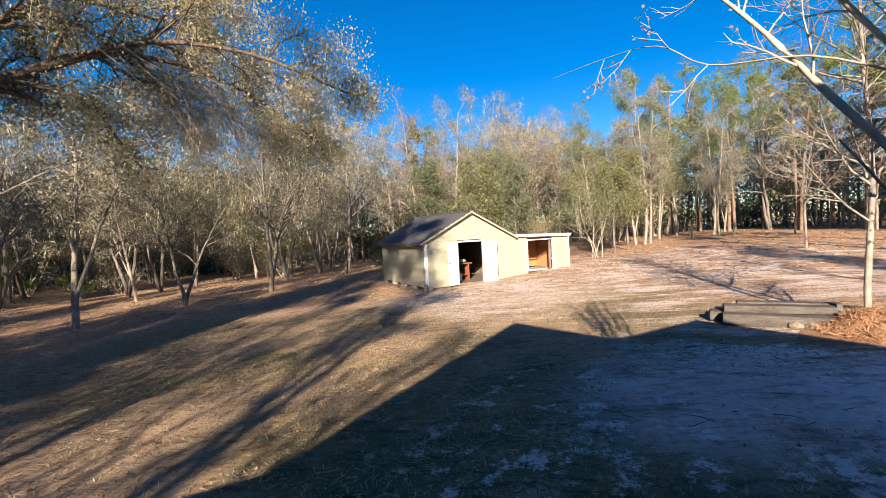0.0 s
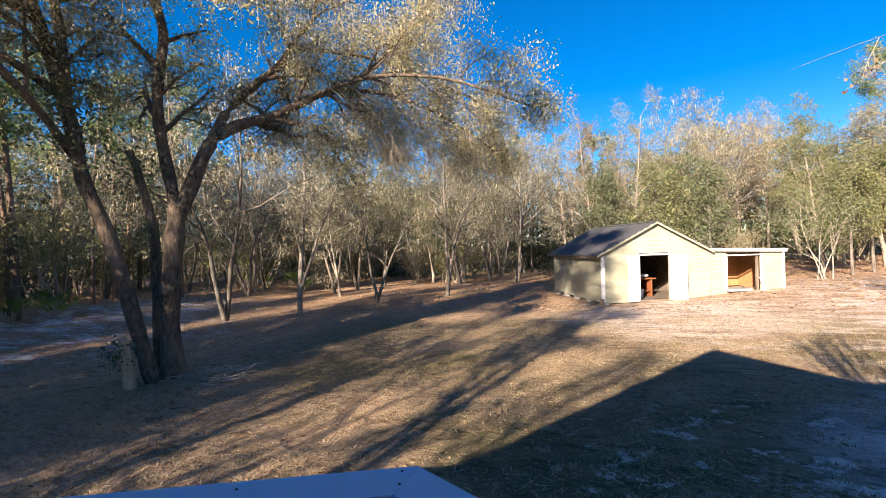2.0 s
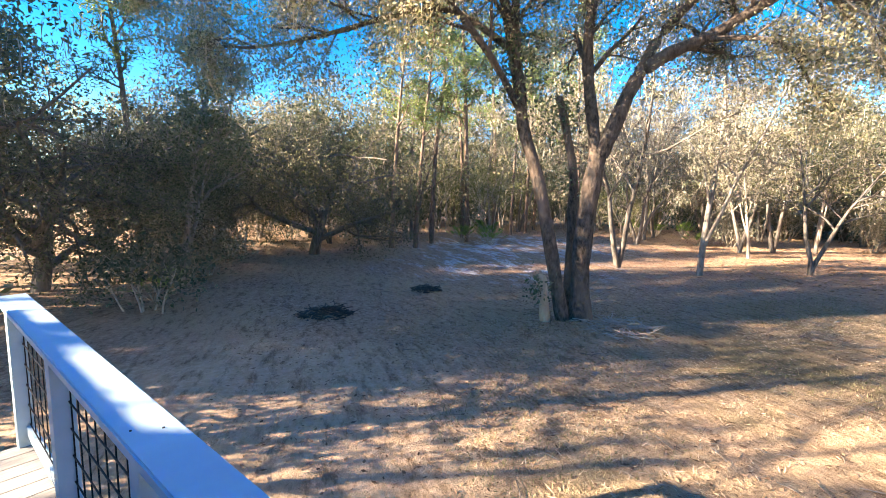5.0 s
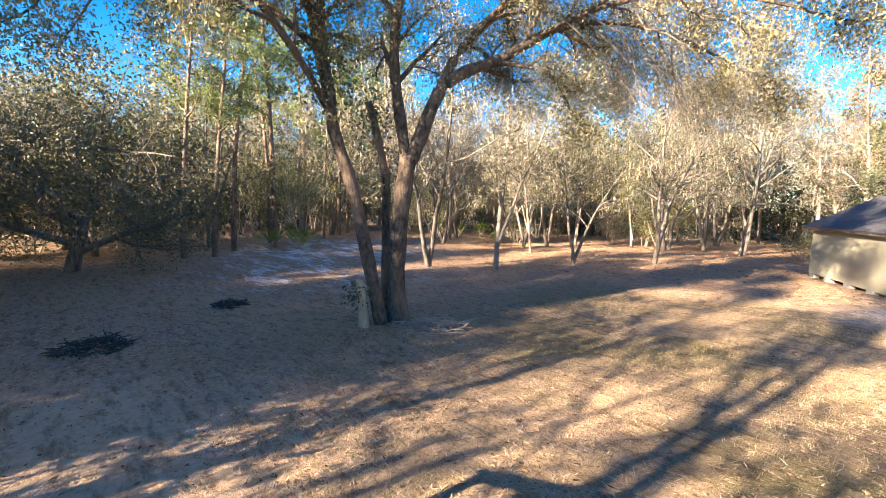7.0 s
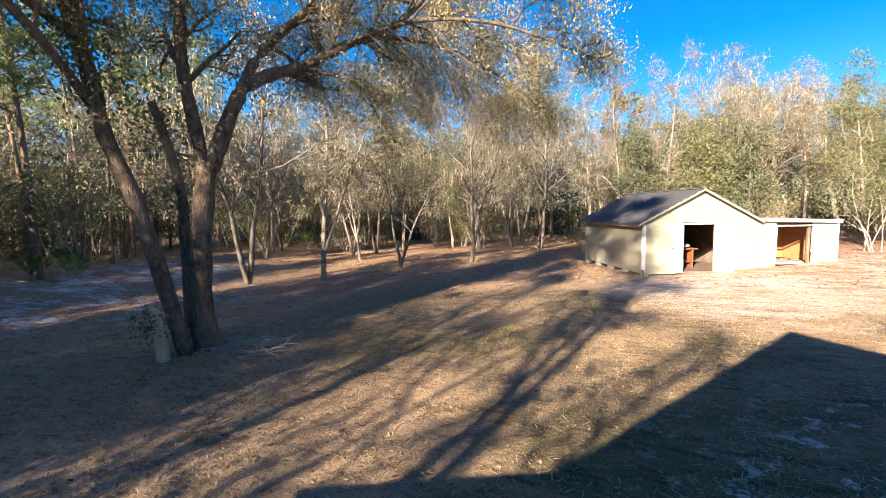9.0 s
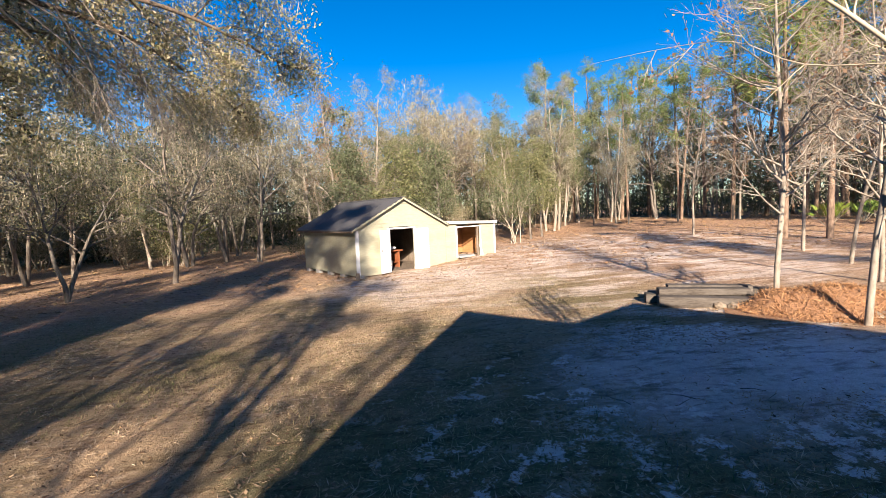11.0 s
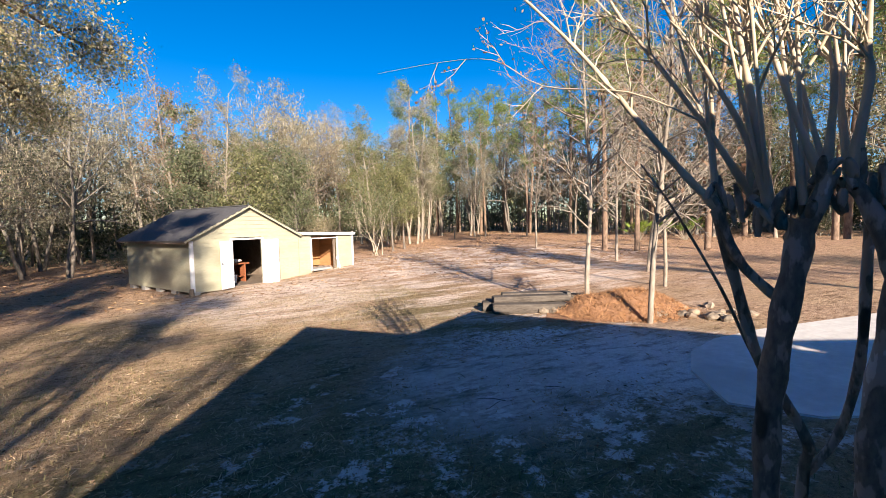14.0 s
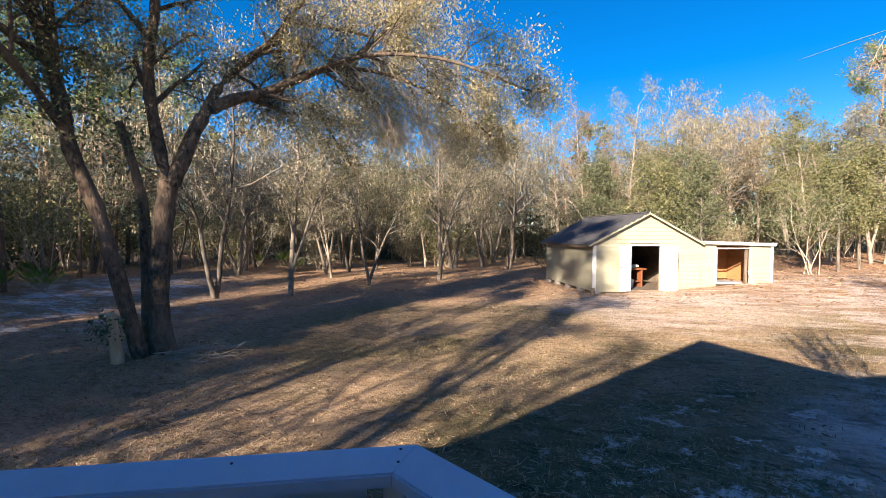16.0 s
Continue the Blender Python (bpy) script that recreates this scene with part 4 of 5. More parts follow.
# ---- the big oak on the lawn ----
BIG_BARK = grainy("big_oak_bark", (0.022, 0.017, 0.013), (0.21, 0.165, 0.125), 13, 0.92, (1, 1, 0.5), (0.30, 0.215, 0.15), 1.0, 0.08)
BIG_LEAF = leafy("lawn_oak_leaf", [(0.15, 0.16, 0.07), (0.28, 0.27, 0.14), (0.42, 0.38, 0.24), (0.50, 0.44, 0.31)], 0.4)
CUT_WOOD = grainy("cut_wood", (0.42, 0.30, 0.18), (0.62, 0.47, 0.31), 12, 0.85, (1, 1, 0.3))
R_AX, N_AX = np.array((0.553, 0.833, 0)), np.array((-0.833, 0.553, 0))
ROOT = np.array((-8.15, 9.0, 0))


def bt(u, d, z):
    """A point of the big oak: across, away, up."""
    return ROOT + R_AX * u + N_AX * d + np.array((0, 0, z))


def smooth_line(pts, per=3):
    pts = [np.asarray(p, float) for p in pts]
    out = []
    for i in range(len(pts) - 1):
        p0, p1, p2, p3 = pts[max(i - 1, 0)], pts[i], pts[i + 1], pts[min(i + 2, len(pts) - 1)]
        for k in range(per):
            t = k / per
            out.append(0.5 * (2 * p1 + (p2 - p0) * t + (2 * p0 - 5 * p1 + 4 * p2 - p3) * t * t + (3 * p1 - p0 - 3 * p2 + p3) * t ** 3))
    out.append(pts[-1])
    return out


TWIGS = [(9, 0.45, 0.8, 0.1, 0, 6, 5), (6, 0.5, 0.75, 0.16, 0.0, 4, 5), (5, 0.5, 0.7, 0.2, -0.05, 3, 4), (5, 0.55, 0.6, 0.2, -0.10, 3, 3), (0, 0, 0, 0.2, -0.08, 3, 2)]
big = Wood(77)


def big_limb(line, r0, r1, reach=0.0, first=0.4, kids=True, spec=TWIGS, sides=9):
    pts = smooth_line(line)
    dirs = [(pts[min(i + 1, len(pts) - 1)] - pts[max(i - 1, 0)]) for i in range(len(pts))]
    dirs = [d / np.linalg.norm(d) for d in dirs]
    radii = np.linspace(r0, r1, len(pts))
    for i in range(len(radii)):
        radii[i] *= 1 + 0.08 * math.sin(i * 2.3)
    big.tube(pts, radii, sides)
    if kids:
        length = sum(np.linalg.norm(b - a) for a, b in zip(pts, pts[1:]))
        big.branch(pts, dirs, radii, length * 0.8, 0, spec, first)
    if reach:
        big.limb(pts[-1], dirs[-1], reach, r1, 0.02, 0, spec)
    return pts


# two leaning trunks, a broken one behind, and the main limbs
trunk_r = [bt(0.20, 0, -0.25), bt(0.17, 0, 0.3), bt(0.16, 0, 1.5), bt(0.28, 0, 2.9), bt(0.37, 0, 3.58)]
big_limb(trunk_r, 0.215, 0.19, kids=False, sides=12)
big.tube([bt(0.2, 0, -0.3), bt(0.19, 0, 0.15), bt(0.17, 0, 0.55)], [0.33, 0.25, 0.2], 12)
big_limb([bt(-0.16, -0.25, -0.25), bt(-0.47, -0.3, 1.24), bt(-0.85, -0.35, 2.91), bt(-1.22, -0.4, 4.03), bt(-1.3, -0.45, 4.73)], 0.155, 0.12, kids=False, sides=11)
big_limb([bt(-1.3, -0.45, 4.73), bt(-1.56, -0.5, 5.98), bt(-1.88, -0.6, 7.23), bt(-2.42, -0.8, 8.29)], 0.13, 0.09, 3.4, 0.2)
big_limb([bt(-1.42, -0.45, 5.5), bt(-1.54, -0.2, 6.94), bt(-1.72, 0.0, 7.91), bt(-1.85, 0.2, 8.9)], 0.10, 0.07, 2.8, 0.3)
big_limb([bt(-1.5, -0.5, 5.6), bt(-2.6, -0.9, 6.3), bt(-3.6, -1.2, 6.3), bt(-4.9, -1.4, 5.97), bt(-6.1, -1.6, 5.73)], 0.08, 0.04, 2.2, 0.2)
big_limb([bt(-1.25, -0.4, 4.3), bt(-1.9, -1.2, 5.4), bt(-3.0, -2.2, 6.6), bt(-4.4, -3.0, 7.6)], 0.08, 0.05, 2.6, 0.3)
big_limb([bt(0.33, 0, 3.5), bt(0.21, 0.1, 4.27), bt(0.05, 0.2, 5.37), bt(0.04, 0.3, 6.33), bt(0.17, 0.4, 7.55), bt(-0.06, 0.5, 8.6)], 0.14, 0.09, 3.4, 0.35)
big_limb([bt(0.40, 0, 3.5), bt(0.61, 0, 3.98), bt(1.04, 0.1, 5.06), bt(1.66, 0.2, 5.58), bt(2.47, 0.4, 5.95), bt(3.67, 0.5, 6.71), bt(4.46, 0.6, 7.07), bt(5.5, 0.7, 8.0)], 0.18, 0.07, 3.6, 0.45)
big_limb([bt(2.3, 0.35, 5.85), bt(2.87, 0.2, 5.8), bt(3.39, 0.0, 5.65), bt(3.78, -0.1, 5.3), bt(4.0, -0.1, 4.9)], 0.06, 0.025, 0.8, 0.3)
big_limb([bt(1.04, 0.1, 5.06), bt(1.39, 0.4, 5.86), bt(2.08, 0.8, 6.78), bt(2.89, 1.2, 7.68), bt(3.3, 1.5, 8.4)], 0.12, 0.08, 3.6, 0.3)
big_limb([bt(4.3, 0.6, 7.0), bt(5.8, 0.4, 7.0), bt(7.2, 0.2, 6.6), bt(8.4, 0.0, 6.0)], 0.06, 0.03, 1.6, 0.1)
big_limb([bt(3.4, 0.5, 6.6), bt(4.6, -0.8, 6.9), bt(6.2, -1.6, 6.9), bt(7.8, -2.0, 6.6)], 0.06, 0.03, 1.6, 0.2)
big_limb([bt(3.2, 1.4, 8.2), bt(5.0, 1.8, 8.6), bt(6.8, 1.6, 8.4), bt(8.4, 1.2, 7.8)], 0.07, 0.03, 1.8, 0.2)
big_limb([bt(-0.08, 0.5, -0.2), bt(-0.10, 0.55, 2.35), bt(-0.13, 0.55, 3.17), bt(-0.41, 0.5, 4.42), bt(-0.54, 0.5, 4.84)], 0.115, 0.08, kids=False, sides=10)
big_limb([bt(-2.3, -0.8, 8.1), bt(-4.0, -1.2, 8.6), bt(-6.0, -1.7, 8.2), bt(-8.0, -2.0, 7.2)], 0.06, 0.03, 1.6, 0.15)
big_limb([bt(-1.85, 0.2, 8.7), bt(-3.5, 0.9, 9.3), bt(-5.2, 1.3, 9.2), bt(-7.0, 1.6, 8.5)], 0.06, 0.03, 1.6, 0.15)
big_limb([bt(0.0, 0.45, 8.2), bt(0.4, -0.8, 8.7), bt(0.8, -2.2, 8.6), bt(1.2, -3.6, 7.9)], 0.06, 0.03, 1.4, 0.15)
big_limb([bt(-2.0, -0.65, 7.5), bt(-2.4, -1.9, 8.0), bt(-2.8, -3.2, 7.9), bt(-3.2, -4.4, 7.2)], 0.055, 0.03, 1.4, 0.15)
big_limb([bt(2.9, 1.2, 7.6), bt(4.2, 2.6, 8.2), bt(5.6, 3.8, 8.0), bt(7.0, 4.6, 7.2)], 0.055, 0.03, 1.6, 0.15)
c_fine = big.leaves(210000, 0.04, 0.24, 0.16, 0.42)
# leafy shoots on the broken trunks
shoots = []
for u, d, z, s, n in ((-1.3, -0.45, 5.0, 0.45, 700), (-1.6, -0.5, 5.6, 0.5, 700), (-0.45, 0.5, 4.5, 0.35, 350), (-0.2, 0.55, 3.0, 0.22, 160), (4.6, 0.6, 7.3, 0.35, 350), (-0.75, -0.45, 0.55, 0.2, 140)):
    shoots.append(bt(u, d, z) + big.rng.normal(0, s, (n, 3)) * (0.8, 0.8, 1.0))
c_shoot = leaf_quads(big.rng, np.concatenate(shoots), 0.05, 0.5)
oak_big = tagged(new("oak_tree"), "large twin-trunked oak with wide drooping limbs on the lawn", "tree")
child("trunk", big.mesh("trunk", BIG_BARK), oak_big)
tagged(child("crown", quads_mesh("crown", c_fine, BIG_LEAF), oak_big), kind="stuff")
tagged(child("new_growth", quads_mesh("new_growth", c_shoot, GREEN_LEAF), oak_big, "fresh green leaf growth"), kind="stuff")
# hanging grey twig curtains at the crown's rim
pick = big.even_tips(4500)
ends = np.array([t[0] for t in big.tips])[pick] + big.rng.normal(0, 0.12, (4500, 3))
tagged(child("moss", quads_mesh("moss", leaf_quads(big.rng, ends - np.array((0, 0, 0.2)), 0.26, 0.022, True), MOSS), oak_big, "grey hanging twigs and moss"), kind="stuff")
# a pale dead spray hanging from the long limb
dead = Wood(78)
DROOP = [(6, 0.5, 0.5, 0.12, -0.05, 4, 6), (6, 0.55, 0.5, 0.15, -0.10, 3, 4), (4, 0.6, 0.5, 0.15, -0.12, 3, 3), (0, 0, 0, 0.15, -0.12, 3, 2)]
for i in range(13):
    f = i / 12
    dead.limb(bt(3.6 + 2.6 * f, 0.4 - 1.2 * (i % 3) * 0.5, 6.7 - 0.4 * f), R_AX * dead.rng.uniform(0.3, 0.9) + N_AX * dead.rng.normal(0, 0.3) + np.array((0, 0, -0.35)), dead.rng.uniform(2.0, 3.0), 0.022, 0.006, 0, DROOP)
for i in range(10):
    f = (i + 0.5) / 10
    dead.limb(bt(5.0 + 3.4 * f, -1.6 + 3.0 * ((i * 7) % 5) / 4, 7.2 - 0.9 * f), R_AX * dead.rng.uniform(0.1, 0.8) + N_AX * dead.rng.normal(0, 0.5) + np.array((0, 0, -0.3)), dead.rng.uniform(1.6, 2.8), 0.018, 0.005, 0, DROOP)
for i in range(10):
    f = (i + 0.5) / 10
    dead.limb(bt(-4.5 - 3.0 * f, -1.8 + 2.6 * ((i * 3) % 4) / 3, 7.9 - 0.9 * f), R_AX * dead.rng.uniform(-0.8, 0.1) + N_AX * dead.rng.normal(0, 0.5) + np.array((0, 0, -0.2)), dead.rng.uniform(1.4, 2.3), 0.016, 0.005, 0, DROOP)
child("dead_spray", dead.mesh("dead_spray", PALE_BARK), oak_big, "pale bare drooping twigs")
bm = bmesh.new()
bmesh.ops.create_cone(bm, cap_ends=True, segments=14, radius1=0.13, radius2=0.085, depth=1.0, matrix=Matrix.Translation((0, 0, 0.45)) @ Matrix.Rotation(radians(6), 4, "X"))
for v in bm.verts:
    v.co += Vector((noise.noise(v.co * 5), noise.noise(v.co * 5 + Vector((9, 0, 0))), 0)) * 0.04
    if v.co.z > 0.8:
        v.co.z += 0.12 * noise.noise(v.co * 9)
stub = part("cut_stub", bm, CUT_WOOD, oak_big, "pale split stub at the foot of the trunks")
stub.location = Vector(bt(-0.60, -0.42, -0.12))

# ---- spreading dark oaks at the western edge ----
def spreading(seed, h, n, loc, s=1.0):
    w = Wood(seed)
    w.limb((0, 0, -0.2), (0.1, 0.05, 1), h * 0.5, 0.30, 0.2, 0, SPREAD)
    w.limb((0.05, 0, h * 0.22), (0.3, -0.2, 1), h * 0.6, 0.2, 0.05, 0, SPREAD)
    ob = tree_thing("live_oak", "dark spreading live oak with low crooked limbs", w, BARK, [("crown", w.leaves(n, 0.052, 0.3, 0.1), OAK_LEAF)], group="dark oaks at the edge")
    ob.matrix_world = pose(loc[0], loc[1], ground_z(*loc) - 0.05)
    ob.scale = (s, s, s)
    return ob


live = spreading(91, 7.6, 34000, (-23.5, 3.8))
put(live, -15.5, -4.2, 0.82, 100)
put(live, -22, -4.5, 0.95, 220)
put(live, -33, 4, 1.1, 30)
put(live, -30, -4, 1.1, 150)

# ---- young bare trees by the mulch mound ----
def bare(seed, h, label):
    w = Wood(seed)
    w.limb((0, 0, -0.15), lean_way(w.rng, 0.03), h, 0.062, 0.014, 0, BARE)
    return tree_thing("bare_tree", label, w, PALE_BARK, [("dry_leaf", w.leaves(500, 0.05, 0.1), RUST_LEAF)], group="bare trees by the mound")


bare_a = bare(61, 8.5, "bare young tree with pale bark beside the mulch mound")
bare_a.matrix_world = pose(8.85, 11.8, ground_z(8.85, 11.8))
bare_b = bare(62, 7.5, "bare young tree with pale bark on the mulch mound")
bare_b.matrix_world = pose(9.1, 10.2, ground_z(9.1, 10.2), 0, 0, 40)
put(bare_a, 12.8, 12.9, 0.95, 130)
put(bare_b, 17, 19, 1.1, 200)
put(bare_a, 19, 28, 1.1, 250)
put(bare_b, 15, 15.5, 1.0, 80)

# ---- crape myrtle beside the deck ----
def flaking_bark():
    m, t, b = mat("smooth_flaking_bark", 0.75)
    mp = node(t, "ShaderNodeMapping", Scale=(1, 1, 0.45))
    t.links.new(coords(t), mp.inputs[0])
    fine = noise_of(t, mp.outputs[0], 40, 5, 0.6)
    patch = noise_of(t, mp.outputs[0], 9, 4, 0.55)
    col = ramp(t, fine, [(0.3, (0.12, 0.098, 0.08)), (0.7, (0.24, 0.20, 0.165))])
    col = mix(t, ramp(t, patch, [(0.50, (0,)), (0.54, (0.9,))]), col, (0.38, 0.33, 0.28))
    col = mix(t, ramp(t, patch, [(0.63, (0,)), (0.65, (0.9,))]), col, (0.56, 0.52, 0.47))
    col = mix(t, ramp(t, noise_of(t, mp.outputs[0], 5, 2), [(0.30, (0.9,)), (0.34, (0,))]), col, (0.04, 0.033, 0.028))
    t.links.new(col, b.inputs["Base Color"])
    bump(t, b, patch, 0.5, 0.02)
    return m


MYRTLE = flaking_bark()
EYE = np.array((1.36, 3.5))
M_AWAY, M_SIDE = np.array((0.884, 0.467)), np.array((0.467, -0.884))
myr = Wood(55)


def cm(u, z, d=0.0):
    """A point of the myrtle: across, up (true metres at its trunk), and further away."""
    s = (2.6 + d) / 4.28
    p = EYE + M_AWAY * (2.6 + d) + M_SIDE * u * s
    return np.array((p[0], p[1], 2.51 + (z - 2.51) * s))


def myr_limb(line, r0, r1, sides=10, knob=0.0):
    pts = smooth_line(line, 4)
    radii = np.linspace(r0, r1, len(pts))
    if knob:
        for i in range(min(3, len(radii))):
            radii[i] += knob * (1 - i / 3)
    myr.tube(pts, radii * (0.52 + 0.05 * np.sin(np.arange(len(radii)) * 1.9)), sides)
    return pts


myr_limb([cm(-0.06, -2.6), cm(-0.07, -1.2), cm(-0.06, 0.21), cm(-0.06, 0.97), cm(0.0, 1.63), cm(0.09, 2.21), cm(0.12, 2.5)], 0.115, 0.10, 14)
myr_limb([cm(0.56, -2.6, 0.1), cm(0.55, -1, 0.1), cm(0.53, 0.41, 0.05), cm(0.54, 1.1, 0.05), cm(0.60, 1.68, 0.05), cm(0.66, 2.3, 0.0)], 0.13, 0.10, 14)
myr_limb([cm(0.1, -2.6, 0.4), cm(0.14, 0.37, 0.4), cm(0.17, 0.84, 0.35), cm(-0.12, 1.38, 0.25), cm(-0.28, 1.97, 0.15), cm(-0.42, 2.58, 0.0)], 0.05, 0.055, 10)
myr_limb([cm(0.17, 0.6, 0.45), cm(0.34, 0.95, 0.45), cm(0.44, 1.5, 0.4), cm(0.46, 2.2, 0.35), cm(0.48, 2.8, 0.3)], 0.04, 0.045, 10)
myr_limb([cm(0.16, 0.86, 0.36), cm(-0.16, 1.42, 0.3), cm(-0.4, 1.97, 0.25), cm(-0.74, 2.6, 0.2), cm(-1.0, 3.0, 0.2)], 0.022, 0.01, 7)
myr_limb([cm(0.10, 2.3), cm(-0.02, 2.5, 0.05), cm(-0.2, 2.66, 0.1)], 0.075, 0.055, 12)
myr_limb([cm(-0.02, 1.9, 0.1), cm(-0.28, 2.2, 0.05), cm(-0.42, 2.62, 0.0)], 0.045, 0.05, 10)
myr_limb([cm(0.12, 2.4), cm(0.2, 2.6, 0.0), cm(0.25, 2.8, 0.0)], 0.08, 0.06, 12)
myr_limb([cm(0.62, 2.1), cm(0.5, 2.5, 0.0), cm(0.38, 2.75, 0.0)], 0.08, 0.055, 12)
myr_limb([cm(0.66, 2.2), cm(0.75, 2.6, 0.05), cm(0.8, 2.9, 0.1)], 0.08, 0.06, 12)
# pruned knuckles
for u, z, d in ((-0.42, 2.61, 0), (-0.2, 2.66, 0.1), (-0.07, 2.54, 0), (0.12, 2.6, 0), (0.25, 2.78, 0), (0.37, 2.74, 0), (0.56, 2.7, 0), (0.8, 2.9, 0.1)):
    c = cm(u, z, d)
    for lump in range(6):
        o = c + myr.rng.normal(0, 1, 3) * (0.022, 0.022, 0.045)
        r = myr.rng.uniform(0.013, 0.025)
        lean = myr.rng.normal(0, 0.012, 3)
        myr.tube([o - (0, 0, r * 3.2) - lean, o - (0, 0, r * 1.6) - lean * 0.3, o + lean * 0.4, o + lean + (0, 0, r * 1.4), o + lean * 1.8 + (0, 0, r * 2.4)], [r * 0.5, r * 0.85, r, r * 0.85, r * 0.45], 8)
whips = [[(-0.42, 2.61, 0), (-0.65, 2.88, 0), (-1.01, 3.37, 0), (-1.4, 3.91, 0.05), (-1.84, 4.45, 0.1), (-2.6, 5.3, 0.2)],
         [(-0.2, 2.7, 0.1), (-0.56, 3.34, 0.1), (-0.95, 3.95, 0.15), (-1.24, 4.42, 0.2), (-1.8, 5.6, 0.3)],
         [(-0.09, 2.66, 0), (-0.28, 3.25, 0), (-0.56, 3.8, 0), (-0.81, 4.29, 0), (-1.3, 5.6, 0)],
         [(-0.08, 2.6, 0), (-0.21, 3.45, 0), (-0.32, 4.13, 0), (-0.5, 5.6, 0.1)],
         [(0.21, 2.8, 0), (0.04, 3.32, 0), (-0.1, 3.81, 0), (-0.17, 4.09, 0), (-0.4, 5.8, 0)],
         [(0.24, 2.8, 0), (0.27, 3.47, 0.05), (0.21, 3.96, 0.1), (0.2, 5.9, 0.2)],
         [(0.37, 2.8, 0), (0.45, 3.43, 0), (0.44, 3.89, 0), (0.55, 6.0, 0.1)],
         [(0.12, 2.65, 0.1), (0.1, 3.3, 0.3), (-0.05, 4.2, 0.5), (-0.2, 5.6, 0.7)],
         [(0.56, 2.75, 0), (0.62, 3.4, -0.05), (0.75, 4.2, -0.1), (0.9, 5.8, -0.1)],
         [(0.8, 2.95, 0.1), (1.0, 3.5, 0.1), (1.15, 4.3, 0.1), (1.5, 5.8, 0.2)],
         [(0.37, 2.75, 0.05), (0.3, 3.3, 0.3), (0.33, 4.0, 0.5), (0.3, 5.6, 0.8)],
         [(-0.42, 2.66, 0.0), (-0.5, 3.2, 0.3), (-0.7, 3.9, 0.6), (-0.9, 5.2, 0.9)]]
tw = [(8, 0.3, 0.6, 0.12, 0.02, 4, 4), (4, 0.5, 0.6, 0.15, 0.03, 3, 4), (0, 0, 0, 0.2, 0, 3, 2)]
knuckles = [(-0.42, 2.61, 0), (-0.2, 2.66, 0.1), (-0.07, 2.54, 0), (0.12, 2.6, 0), (0.25, 2.78, 0), (0.37, 2.74, 0), (0.56, 2.7, 0), (0.8, 2.9, 0.1)]
for i in range(12):
    u, z, d = knuckles[i % 8]
    du, dd = myr.rng.uniform(-0.55, 0.35), myr.rng.uniform(-0.2, 0.9)
    whips.append([(u, z, d), (u + du * 0.35, z + 0.7, d + dd * 0.3), (u + du * 0.8, z + 1.7, d + dd * 0.65), (u + du * 1.2, z + 2.9, d + dd)])
trunk_wood = myr
myrtle = tagged(new("crape_myrtle"), "bare crape myrtle with pruned knuckles and long pale whips", "tree")
# Whips are coloured paler than the trunk, with sunlight put into the bark.
SUNLIT_WHIP = grainy("sunlit_whip_bark", (0.36, 0.29, 0.20), (0.60, 0.51, 0.38), 8, 0.75, (1, 1, 0.3), (0.30, 0.24, 0.17), 0.3, 0.006)
for i, line in enumerate(whips):
    myr = Wood(560 + i)
    r = (0.042 if i % 3 == 0 else 0.032) if i < 12 else 0.022
    pts = myr_limb([cm(*p) for p in line], r, 0.012, 9, 0.012)
    dirs = [pts[min(k + 1, len(pts) - 1)] - pts[max(k - 1, 0)] for k in range(len(pts))]
    dirs = [d / np.linalg.norm(d) for d in dirs]
    myr.branch(pts, dirs, np.linspace(0.018, 0.006, len(pts)), 1.7, 0, tw, 0.4)
    child("whip", myr.mesh("whip", SUNLIT_WHIP), myrtle)
myr = Wood(590)
side_twig = [cm(-0.52, 3.29), cm(-1.1, 3.64), cm(-1.92, 3.86, 0.1), cm(-2.5, 4.25, 0.2), cm(-3.26, 4.4, 0.3), cm(-4.3, 4.5, 0.4)]
pts = myr_limb(side_twig, 0.011, 0.0025, 5)
for k in (8, 11, 14, 16):
    w0 = np.array((-0.3, 0.2, 0.5 if k % 2 else -0.6))
    myr.limb(pts[k], w0, 0.28, 0.004, 0.0015, 1, tw)
seeds = []
for t, _ in myr.tips[-24:]:
    seeds.append(t + myr.rng.normal(0, 0.012, (4, 3)))
child("whip", myr.mesh("whip", SUNLIT_WHIP), myrtle)
child("trunk", trunk_wood.mesh("trunk", MYRTLE), myrtle)
tagged(child("seed_pod", quads_mesh("seed_pod", leaf_quads(myr.rng, np.concatenate(seeds), 0.011, 0.9), RUST_LEAF), myrtle, "small dark dried seed pods"), kind="stuff")

# ---- yard things ----
def on_ground(ob, x, y, rz=0, sink=0.0):
    ob.matrix_world = pose(x, y, ground_z(x, y) - sink, 0, 0, rz)
    return ob


def beam(length, wide, high, seed):
    """A weathered timber with worn, uneven ends."""
    bm = box((length, wide, high), (0, 0, high / 2), None, min(wide, high) * 0.18)
    for v in bm.verts:
        v.co += Vector((0, noise.noise(v.co * 1.3 + Vector((seed, 0, 0))) * 0.02, noise.noise(v.co * 1.7 + Vector((0, seed, 0))) * 0.012))
    return bm


